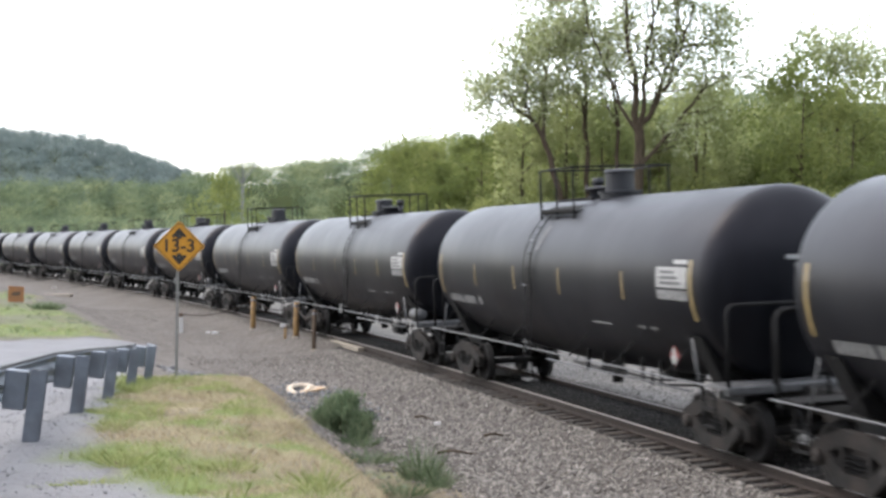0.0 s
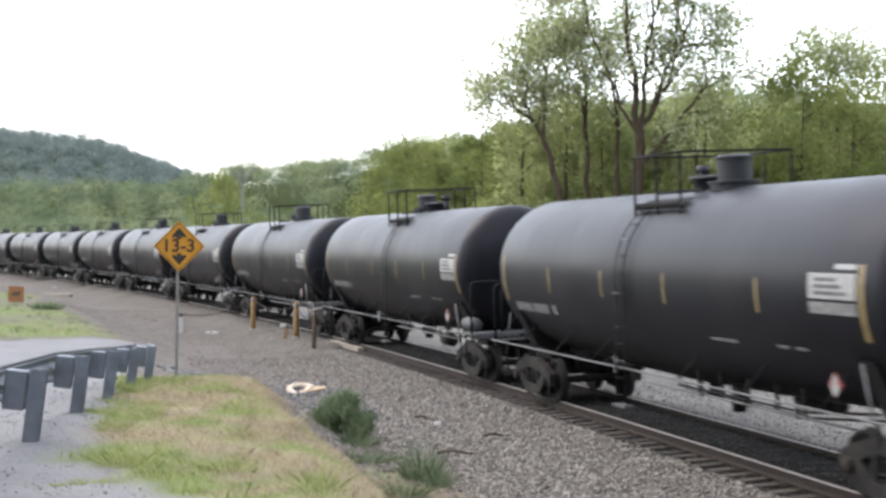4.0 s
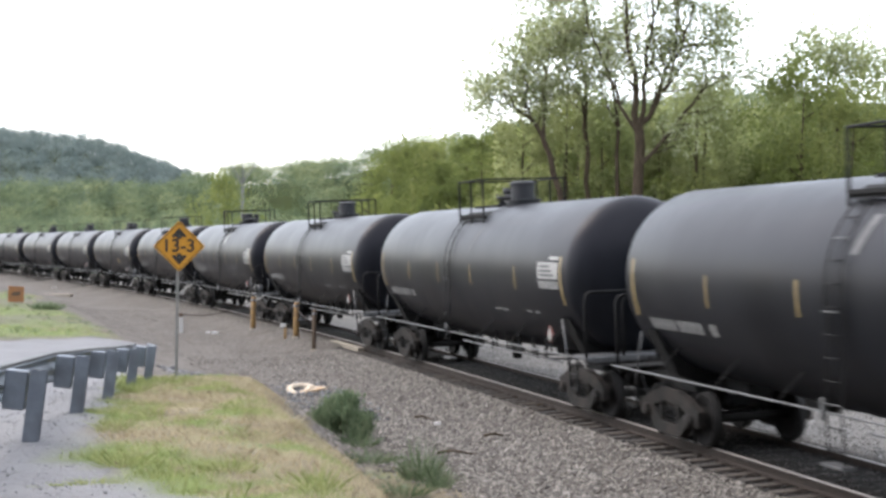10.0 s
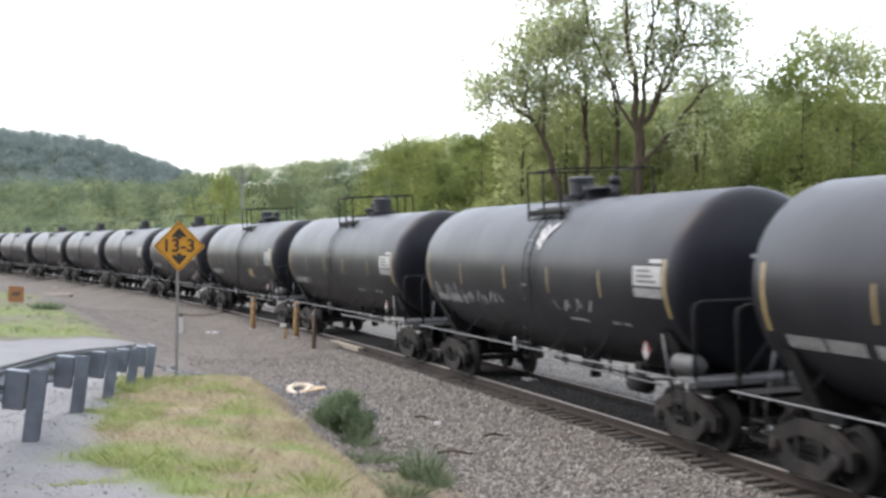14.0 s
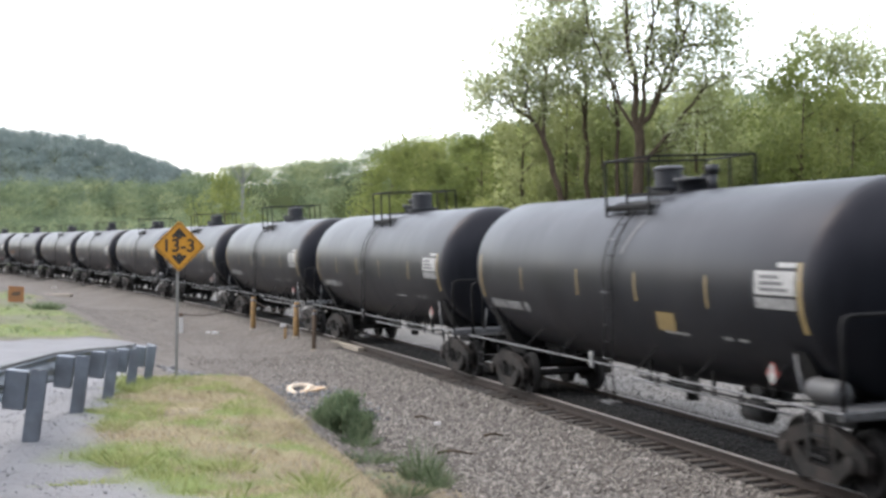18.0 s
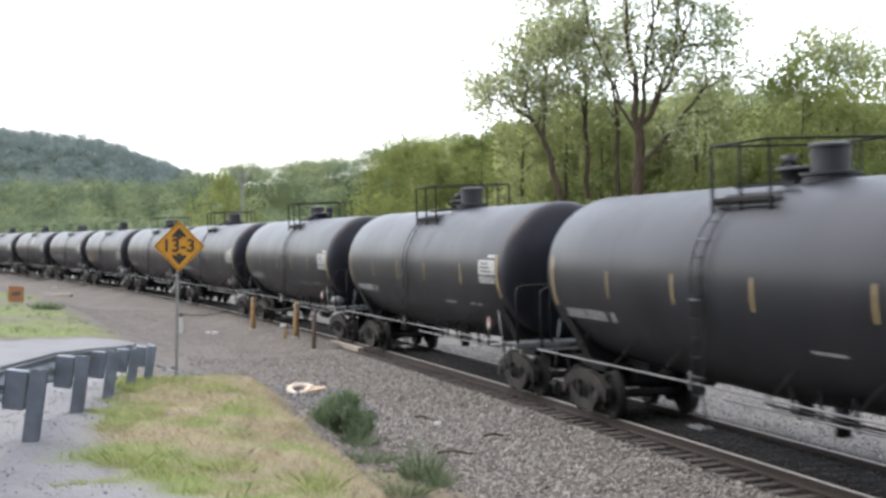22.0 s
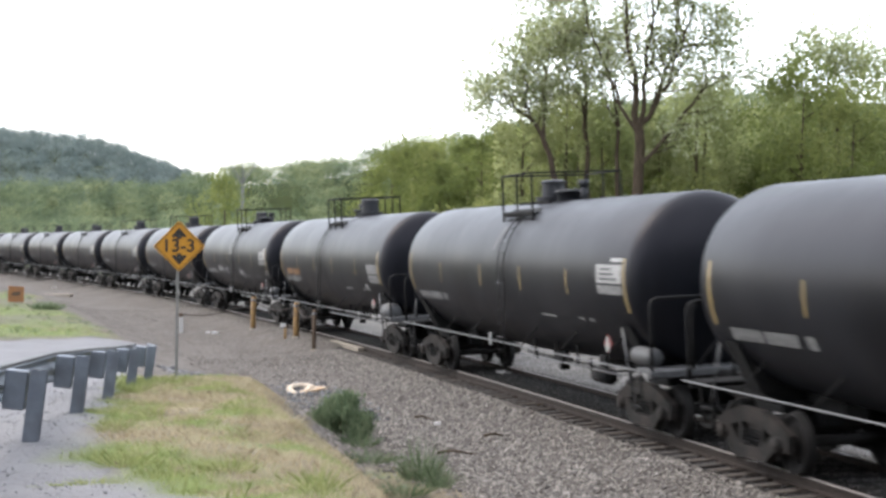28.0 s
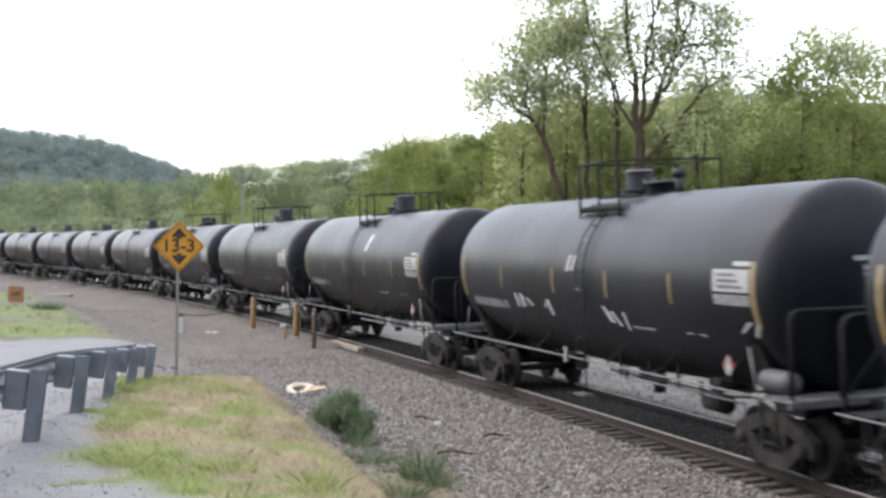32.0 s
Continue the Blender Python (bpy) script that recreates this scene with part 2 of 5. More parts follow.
GRASS_DRY = surface("dry_straw_grass", [(0.325, 0.272, 0.172), (0.40, 0.345, 0.228), (0.48, 0.425, 0.295)], 1.3, 0.85, random_value=0.35, island=True, translucent=0.5, spec=0.1)
GRASS_GREEN = surface("fresh_green_grass", [(0.178, 0.218, 0.078), (0.255, 0.288, 0.110), (0.335, 0.348, 0.165)], 1.3, 0.8, random_value=0.4, island=True, translucent=0.5, spec=0.1)
WEED = surface("blue_green_weed", [(0.09, 0.126, 0.069), (0.126, 0.171, 0.093), (0.174, 0.21, 0.12)], 3, 0.8, random_value=0.5, island=True, translucent=0.3, spec=0.1)
ORANGE_INK = surface("orange_stencil_paint", [(0.0935, 0.0429, 0.0121), (0.1375, 0.066, 0.0198)], 9, 0.6)
PALE_SPRAY = surface("pale_spray_paint", [(0.165, 0.165, 0.165), (0.341, 0.341, 0.341)], 6, 0.7)
DIM_SPRAY = surface("faded_spray_paint", [(0.0385, 0.0385, 0.0413), (0.0935, 0.0935, 0.0963)], 4, 0.7)
# oil stain plus the train's shade, both put into the stone colour
SHADED_OILY_STONE = surface("oil_blackened_ballast", [(0.0066, 0.0060, 0.0055), (0.0154, 0.0138, 0.0127), (0.033, 0.0303, 0.0275)], 3, 0.9, 0.0, 0.3, 60, random_value=0.9, island=True)
GREY_BAR = surface("light_grey_bar", [(0.062, 0.062, 0.065), (0.105, 0.105, 0.108)], 9, 0.5, 0.1)
EQUIP_GREY = surface("grey_brake_equipment", [(0.0248, 0.0248, 0.0259), (0.0523, 0.0523, 0.0539)], 6, 0.6)
STALK = surface("dead_brown_stalks", [(0.24, 0.186, 0.135), (0.3, 0.24, 0.183), (0.366, 0.306, 0.24)], 1.4, 0.9, random_value=0.4, island=True, translucent=0.45, spec=0.1)
BLUE_ROCK = surface("blue_grey_rock", [(0.055, 0.0556, 0.0594), (0.099, 0.099, 0.1045), (0.165, 0.1623, 0.1623)], 4, 0.9, 0.0, 0.3, 40, random_value=0.8, island=True)
SHOULDER_STONE = surface("pale_shoulder_gravel", [(0.1045, 0.1045, 0.1084), (0.154, 0.154, 0.1578), (0.22, 0.2173, 0.2145)], 4, 0.9, 0.0, 0.3, 40, random_value=0.8, island=True)
SIGN_FADED = surface("faded_orange_sheet", [(0.209, 0.088, 0.0275), (0.286, 0.1265, 0.0385)], 5, 0.5, stains=(0.165, 0.077, 0.0385), stain_scale=4)
PALE_STONE = surface("pale_broken_stone", [(0.1155, 0.11, 0.1029), (0.1595, 0.1524, 0.1441), (0.22, 0.2118, 0.2035)], 3, 0.9, 0.0, 0.3, 40, random_value=0.9, island=True)

# ------------------------------------------------------------------ the line of the track
STEP = 0.5
ARC = np.arange(-470.0, 470.0, STEP)                  # metres along the track, 0 beside the sign
BEND = np.interp(ARC, [-330, -80, -40, -10, 20], [-0.00170, -0.00143, -0.00145, -0.00163, -0.00142])
ZERO = int(np.argmin(abs(ARC)))
HEAD = np.concatenate([[0], np.cumsum((BEND[1:] + BEND[:-1]) / 2 * STEP)])
HEAD = HEAD - HEAD[ZERO] - 1.28167
LX = np.concatenate([[0], np.cumsum((np.cos(HEAD[1:]) + np.cos(HEAD[:-1])) / 2 * STEP)])
LY = np.concatenate([[0], np.cumsum((np.sin(HEAD[1:]) + np.sin(HEAD[:-1])) / 2 * STEP)])
LX, LY = LX - LX[ZERO] + 2.0765, LY - LY[ZERO] + 34.857
CANT = 0.04175


def grade(s):
    s = np.clip(s, -330, 60)
    return -0.003384 * s + 0.0000047 * s * s


def on_track(s, v=0.0, w=0.0):
    """A point v metres to the side of the road (right of the train's way) and w above the rail heads."""
    x, y, h = np.interp(s, ARC, LX), np.interp(s, ARC, LY), np.interp(s, ARC, HEAD)
    vv, ww = v * math.cos(CANT) + w * math.sin(CANT), w * math.cos(CANT) - v * math.sin(CANT)
    return Vector((float(x + vv * np.sin(h)), float(y - vv * np.cos(h)), float(ww + grade(s))))


def track_pose(s):
    """x along the way, y to the far side, z up, leaning with the track."""
    h = float(np.interp(s, ARC, HEAD))
    return Matrix.Translation(on_track(s)) @ Matrix.Rotation(h, 4, "Z") @ Matrix.Rotation(CANT, 4, "X")


def along_across(x, y):
    """Arc length and side distance of plan points (arrays)."""
    x, y = np.asarray(x, float), np.asarray(y, float)
    i = np.arange(0, len(ARC), 8)
    best = np.full(x.shape, 1e18)
    s0 = np.zeros(x.shape)
    for j in i:
        d = (x - LX[j]) ** 2 + (y - LY[j]) ** 2
        m = d < best
        best = np.where(m, d, best)
        s0 = np.where(m, ARC[j], s0)
    for _ in range(2):
        h = np.interp(s0, ARC, HEAD)
        s0 = s0 + (x - np.interp(s0, ARC, LX)) * np.cos(h) + (y - np.interp(s0, ARC, LY)) * np.sin(h)
        s0 = np.clip(s0, ARC[0], ARC[-1])
    h = np.interp(s0, ARC, HEAD)
    v = (x - np.interp(s0, ARC, LX)) * np.sin(h) - (y - np.interp(s0, ARC, LY)) * np.cos(h)
    return s0, v


def smooth(a, b, t):
    t = np.clip((t - a) / (b - a), 0, 1)
    return t * t * (3 - 2 * t)


def wave(x, y, size, seed=0.0):
    """Cheap smooth unevenness between -1 and 1."""
    a, b = x / size + seed, y / size - seed * 1.7
    return (np.sin(a * 2.1 + 1.3 * np.sin(b * 1.7 + seed)) + np.sin(b * 2.3 + 1.1 * np.sin(a * 1.9 - seed)) + np.sin((a + b) * 1.31 + 2.0 * seed)) / 3


def ground_height(x, y):
    x, y = np.asarray(x, float), np.asarray(y, float)
    s, v = along_across(x, y)
    base = grade(s)
    bed = np.where(v > 0, -0.22 - 0.03 * np.minimum(v, 5), -0.22 - 0.03 * np.maximum(v, -4))
    bed = np.maximum(bed, -0.080 - 0.182 * smooth(0.45, 0.75, v))
    bed = np.where(np.abs(v) < 1.25, bed, np.minimum(bed, -0.22 - 0.03 * np.minimum(np.abs(v), 4)))
    shoulder = smooth(1.6, 2.8, v) * 0.10
    bed = bed + 0.13 * smooth(0.82, 0.9, v) * smooth(3.5, 1.5, v) * smooth(-14.5, -16.0, s)      # the old crossing is filled up to the rail
    # raised shelf on the road's side, falling away along the line
    high = np.interp(s, [-60, -30, -10, 2, 7, 12, 19, 34], [0.30, 0.12, 0.02, 0.36, 0.82, 1.11, 1.43, 1.63])
    hi = 7.85 + 0.98 * smooth(3, 11, s) + 1.7 * smooth(6, -8, s) + 0.05 * np.maximum(s - 10, 0)
    lo = hi - 2.6 - 1.2 * smooth(6, -8, s)
    shelf = smooth(lo, hi, v) * (high + 0.47)
    z = base * (1 - smooth(lo, hi, v) * smooth(-6, 4, s)) + bed - shoulder + shelf
    # wooded ground behind the line, rising to the hills
    back = np.maximum(-v - 10, 0)
    z = z + 0.02 * np.minimum(back, 60) + np.interp(x, [-600, -140, -84, -72, -53, -32, -16, 66, 130, 600], [8, 14, 14.5, 19, 20.5, 22.5, 26, 44, 46, 20]) * smooth(320, 440, y) * (1 + 0.05 * wave(x, y, 40, 1.0))
    ridge = np.interp(x, [-1000, -600, -430, -360, -310, -268, -228, -190, -140, 0], [.3, .75, 1.0, .95, .885, .79, .60, .40, .22, 0]) * np.exp(-((y - 1150) / 260) ** 2)
    z = z + 44 * smooth(-14, -75, y) * smooth(-200, -120, -np.abs(x))     # unseen slope added behind the road to keep light off the tank ends
    z = z + 79 * ridge
    z = z + 0.05 * wave(x, y, 2.3) * smooth(3.0, 6.5, v) + 0.045 * wave(x, y, 0.55, 2.0) * smooth(4.0, 7.0, v)
    return z


def ground_at(x, y):
    return float(ground_height(np.array([x]), np.array([y]))[0])


# the road's guard rail line in plan: points from near to far
GR0, GR1 = Vector((-3.76, 12.9)), Vector((-5.22, 25.0))


def lushness(x, y):
    """Where the mound's turf is fresh and green (above 0) and where it is dry straw."""
    s, v = along_across(x, y)
    f = 0.9 * wave(x, y, 1.0, 8.5) + 0.8 * wave(x, y, 0.42, 3.1) + 0.45 * wave(y, x, 0.19, 1.7)
    f = f + 0.75 * smooth(14, 9.5, s) * smooth(7.6, 8.8, v) + 0.55 * smooth(10.0, 10.7, v) - 0.25
    return f - 0.45 * smooth(9.0, 8.0, v)


def covers(x, y):
    """Shares of grass, road paving, pale gravel and wood floor at plan points."""
    s, v = along_across(x, y)
    rag = wave(x, y, 1.1, 0.7) * 0.35 + wave(x, y, 0.35, 3.0) * 0.2
    d = (GR1 - GR0).normalized()
    side = (x - GR0.x) * d.y - (y - GR0.y) * d.x          # right of the guard rail
    verge = v - np.interp(s, [5, 11.8, 18.5, 20.4, 22.2, 23.4, 26], [10.0, 10.40, 11.0, 11.10, 10.65, 10.25, 9.2]) + rag * 0.55      # past the mound's edge, on the road's side
    near_mound = smooth(6.5, 7.5, v - 1.0 * smooth(5, 11, s) + rag * 0.9 - 0.05 * np.maximum(s - 10, 0)) * smooth(3.4, 5.2, s + rag * 2) * smooth(0.20, -0.20, verge)
    near_mound = np.maximum(near_mound, 0.62 * smooth(4.6, 6.2, v + 1.5 * rag) * smooth(7.5, 11.0, s + rag) * smooth(0.20, -0.20, verge))
    near_mound = near_mound * (1 - smooth(25.0, 27.0, s + rag))
    far_bank = smooth(7.5, 9.0, v + rag + 0.02 * s) * smooth(-17.2, -18.8, s + rag) * smooth(-64, -50, s + 3 * rag)
    bare = smooth(-0.25, 0.35, wave(x, y, 5.0, 9.0) + wave(x, y, 1.6, 2.0) * 0.5)
    far_bank = far_bank * (0.30 + 0.55 * bare)
    grass = np.clip(near_mound + far_bank, 0, 1)
    road = smooth(-0.5, -0.8, side + 0.05 * np.maximum(8 - s, 0)) * smooth(-18.0, -16.8, s + 0.2 * rag) * (1 - far_bank)
    shoulder = 0.8 * smooth(-0.30, 0.15, verge) * smooth(2.5, 5.5, s + rag)
    road = np.maximum(road, shoulder)
    pale = smooth(-2.0, -2.6, v + rag * 0.4) * smooth(-10.5, -9.0, v + rag)
    # dark belt under the train: oil and the train's shade painted as one
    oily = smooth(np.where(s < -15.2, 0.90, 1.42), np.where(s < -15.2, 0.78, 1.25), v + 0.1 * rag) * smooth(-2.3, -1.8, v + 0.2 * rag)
    # the added unseen slope at negative y is covered with wood floor too
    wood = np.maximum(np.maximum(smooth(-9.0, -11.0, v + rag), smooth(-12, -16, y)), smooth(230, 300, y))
    pale = pale * (1 - smooth(230, 300, y))
    return grass, road, pale, wood, oily


def axis_grid(lo, hi, fine_lo, fine_hi, fine, grow):
    a = list(np.arange(fine_lo, fine_hi + fine / 2, fine))
    st, q = fine, a[-1]
    while q < hi:
        st *= grow
        q += st
        a.append(min(q, hi))
    st, q = fine, a[0]
    while q > lo:
        st *= grow
        q -= st
        a.insert(0, max(q, lo))
    return np.array(a)


def ground_material():
    m = bpy.data.materials.new("ground")
    m.use_nodes = True
    N, K = m.node_tree.nodes, m.node_tree.links
    bs = N["Principled BSDF"]
    tc = N.new("ShaderNodeTexCoord")

    def noise_ramp(scale, stops, detail=6.0, kind="noise"):
        n = N.new("ShaderNodeTexNoise" if kind == "noise" else "ShaderNodeTexVoronoi")
        n.inputs["Scale"].default_value = scale
        if kind == "noise":
            n.inputs["Detail"].default_value = detail
            n.inputs["Roughness"].default_value = 0.7
        K.new(tc.outputs["Object"], n.inputs["Vector"])
        r = N.new("ShaderNodeValToRGB")
        while len(r.color_ramp.elements) < len(stops):
            r.color_ramp.elements.new(0.5)
        for e, (p, c) in zip(r.color_ramp.elements, stops):
            e.position, e.color = p, (*c, 1)
        K.new(n.outputs["Fac"] if kind == "noise" else n.outputs["Color"], r.inputs["Fac"])
        return r.outputs["Color"]

    def mix(a, b, f, blend="MIX"):
        x = N.new("ShaderNodeMix")
        x.data_type, x.blend_type = "RGBA", blend
        if isinstance(f, float):
            x.inputs["Factor"].default_value = f
        else:
            K.new(f, x.inputs["Factor"])
        K.new(a, x.inputs["A"])
        K.new(b, x.inputs["B"])
        return x.outputs["Result"]

    def attr(name):
        a = N.new("ShaderNodeAttribute")
        a.attribute_name = name
        return a.outputs["Fac"]

    pebbles = noise_ramp(16, [(0.0, (0.0413, 0.0363, 0.0314)), (0.5, (0.0825, 0.0732, 0.0644)), (1.0, (0.1485, 0.1358, 0.1232))], kind="cells")
    broad = noise_ramp(0.55, [(0.32, (0.0616, 0.0534, 0.0462)), (0.68, (0.1441, 0.1293, 0.1188))])
    gravel = mix(pebbles, broad, 0.5)
    soil = noise_ramp(3.0, [(0.3, (0.099, 0.0814, 0.055)), (0.55, (0.165, 0.1403, 0.0963)), (0.75, (0.231, 0.198, 0.143))])
    green = noise_ramp(2.2, [(0.35, (0.0715, 0.1045, 0.0303)), (0.65, (0.1375, 0.165, 0.0605))])
    turf = mix(soil, green, attr("lush"))
    paving = mix(noise_ramp(30, [(0.3, (0.11, 0.11, 0.1155)), (0.7, (0.1595, 0.1595, 0.165))]), noise_ramp(0.4, [(0.3, (0.1375, 0.1375, 0.1458)), (0.7, (0.198, 0.1963, 0.2008))]), 0.6)
    pale = mix(noise_ramp(9, [(0.25, (0.0385, 0.0358, 0.033)), (0.5, (0.121, 0.1144, 0.1073)), (0.75, (0.22, 0.209, 0.198))]), noise_ramp(0.8, [(0.3, (0.088, 0.0836, 0.0792)), (0.7, (0.176, 0.1678, 0.1568))]), 0.5)
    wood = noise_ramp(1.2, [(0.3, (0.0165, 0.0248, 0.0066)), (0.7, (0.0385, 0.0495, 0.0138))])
    col = mix(gravel, pale, attr("pale"))
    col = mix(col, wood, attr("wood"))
    # ground colour there, near black for oil and the train's shade together
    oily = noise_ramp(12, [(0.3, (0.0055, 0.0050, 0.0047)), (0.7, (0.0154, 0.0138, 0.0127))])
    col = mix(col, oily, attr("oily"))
    col = mix(col, paving, attr("road"))
    col = mix(col, turf, attr("grass"))
    K.new(col, bs.inputs["Base Color"])
    bs.inputs["Roughness"].default_value = 0.95
    bs.inputs["Specular IOR Level"].default_value = 0.08
    nb = N.new("ShaderNodeTexNoise")
    nb.inputs["Scale"].default_value, nb.inputs["Detail"].default_value = 14, 6
    K.new(tc.outputs["Object"], nb.inputs["Vector"])
    bp = N.new("ShaderNodeBump")
    bp.inputs["Strength"].default_value, bp.inputs["Distance"].default_value = 0.7, 0.05
    K.new(nb.outputs["Fac"], bp.inputs["Height"])
    K.new(bp.outputs[0], bs.inputs["Normal"])
    return m


def build_ground():
    xs = axis_grid(-1500, 1500, -17, 12, 0.28, 1.09)
    ys = axis_grid(-300, 2600, 8, 62, 0.28, 1.07)
    gx, gy = np.meshgrid(xs, ys)
    gz = ground_height(gx, gy)
    nx, ny = len(xs), len(ys)
    verts = np.stack([gx, gy, gz], -1).reshape(-1, 3)
    idx = np.arange(nx * ny).reshape(ny, nx)
    quads = np.stack([idx[:-1, :-1], idx[:-1, 1:], idx[1:, 1:], idx[1:, :-1]], -1).reshape(-1, 4)
    me = bpy.data.meshes.new("ground")
    me.from_pydata(verts.tolist(), [], quads.tolist())
    me.polygons.foreach_set("use_smooth", [True] * len(quads))
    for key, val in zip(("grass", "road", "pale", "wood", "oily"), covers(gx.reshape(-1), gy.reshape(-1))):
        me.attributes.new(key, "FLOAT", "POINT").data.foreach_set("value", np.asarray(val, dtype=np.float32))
    me.attributes.new("lush", "FLOAT", "POINT").data.foreach_set("value", np.asarray(smooth(-0.35, 0.45, lushness(gx.reshape(-1), gy.reshape(-1))), dtype=np.float32))
    me.materials.append(ground_material())
    ob = new("ground", me)
    tagged(ob, "gravel, dry grass and pale paving beside a railway", "ground", kind="structure")


build_ground()


# ------------------------------------------------------------------ the railway track
RAIL_V = 0.755
RAIL_SECTION = [(-0.07, -0.17), (0.07, -0.17), (0.07, -0.155), (0.012, -0.14), (0.012, -0.05), (0.037, -0.04), (0.037, -0.006), (0.03, 0.0), (-0.03, 0.0), (-0.037, -0.006), (-0.037, -0.04), (-0.012, -0.05), (-0.012, -0.14), (-0.07, -0.155)]


def build_track():
    track = thing("railway_track", "curved single railway track on wooden ties and grey ballast", "railway track", kind="structure")
    ss = np.arange(-460, 462, 2.0)
    for side in (1, -1):
        sh, top = Shape(), Shape()
        n = len(RAIL_SECTION)
        vs = [on_track(s, side * RAIL_V + a, b) for s in ss for a, b in RAIL_SECTION]
        fs = [(i * n + k, i * n + (k + 1) % n, (i + 1) * n + (k + 1) % n, (i + 1) * n + k) for i in range(len(ss) - 1) for k in range(n)]
        rail = part("rail", sh.add(vs, fs), RAIL, track, "rusty steel rail with a worn head")
        vs = [on_track(s, side * RAIL_V + a, b) for s in ss for a, b in ((-0.030, 0.003), (0.030, 0.003), (0.0395, -0.006))]
        fs = [(3 * i + j, 3 * i + j + 1, 3 * i + j + 4, 3 * i + j + 3) for i in range(len(ss) - 1) for j in (0, 1)]
        part("running_surface", top.add(vs, fs), RAILTOP, rail, "worn bright rail head")
    rng = random.Random(4)
    tie_mesh = Shape().box((0, 0, -0.26), (0.23, 2.6, 0.18), bevel=0.015).mesh("tie", TIE)
    plate_mesh = Shape().box((0, 0, -0.166), (0.19, 0.34, 0.012)).box((0.05, 0.09, -0.155), (0.03, 0.03, 0.03)).box((-0.05, -0.09, -0.155), (0.03, 0.03, 0.03)).mesh("tie_plate", RAIL)
    rest = Shape()
    s = -458.0
    while s < 458:
        jit = pose(rng.uniform(-.03, .03), rng.uniform(-.07, .07), rng.uniform(-.012, .008), 0, 0, rng.uniform(-1.3, 1.3))
        m = track_pose(s) @ jit
        if -75 < s < 36:
            tie = new("tie", tie_mesh)
            tie.parent = track
            tie.matrix_world = m
            if -30 < s < 24:
                for side in (1, -1):
                    pl = new("tie_plate", plate_mesh)
                    pl.parent = tie
                    pl.matrix_parent_inverse = Matrix.Identity(4)
                    pl.location = (0, side * RAIL_V, 0)
        else:
            rest.add([m @ Vector(p) for p in ((-.11, -1.3, -.35), (.11, -1.3, -.35), (.11, 1.3, -.35), (-.11, 1.3, -.35), (-.11, -1.3, -.17), (.11, -1.3, -.17), (.11, 1.3, -.17), (-.11, 1.3, -.17))],
                     [(0, 1, 2, 3), (4, 5, 6, 7), (0, 1, 5, 4), (1, 2, 6, 5), (2, 3, 7, 6), (3, 0, 4, 7)])
        s += 0.5
    tagged(part("far_ties", rest, TIE, track), kind="stuff")


build_track()

# ------------------------------------------------------------------ tank cars
TANK_R, TANK_W, TANK_END = 1.53, 2.82, 7.42          # radius, axis height, half length of the straight shell
CAR_LENGTH, TRUCK_U, WHEEL_R = 18.1, 6.9, 0.457


def belly(u):
    """How much the shell's lower half hangs down towards the middle of the car."""
    return 1 + 0.235 * max(0.0, 1 - abs(u) / (TANK_END + 0.7)) ** 0.45


def side_point(u, w, lift=0.0, near=True):
    """A point on the shell's side, w above the rails."""
    b = belly(u) if w < TANK_W else 1.0
    h = max(-0.98, min(0.98, (w - TANK_W) / (TANK_R * b)))
    r = TANK_R + lift
    y = -r * math.sqrt(1 - h * h)
    return (u, y if near else -y, TANK_W + r * h * b)


def hang(shape):
    """Lets the lower half of a shape turned round the shell's axis hang with the belly."""
    shape.v = [(x, y, z if z >= TANK_W else TANK_W + (z - TANK_W) * belly(x)) for x, y, z in shape.v]
    return shape


def side_patch(u0, u1, w0, w1, lift=0.006, near=True, skew=0.0, nw=4):
    """A thin painted patch that lies on the curved shell."""
    sh = Shape()
    nu = max(1, int((u1 - u0) / 1.5))
    vs, fs = [], []
    for i in range(nw + 1):
        w = w0 + (w1 - w0) * i / nw
        for j in range(nu + 1):
            vs.append(side_point(u0 + (u1 - u0) * j / nu + skew * i / nw, w, lift, near))
    for i in range(nw):
        for j in range(nu):
            a = i * (nu + 1) + j
            fs.append((a, a + 1, a + nu + 2, a + nu + 1))
    return sh.add(vs, fs)


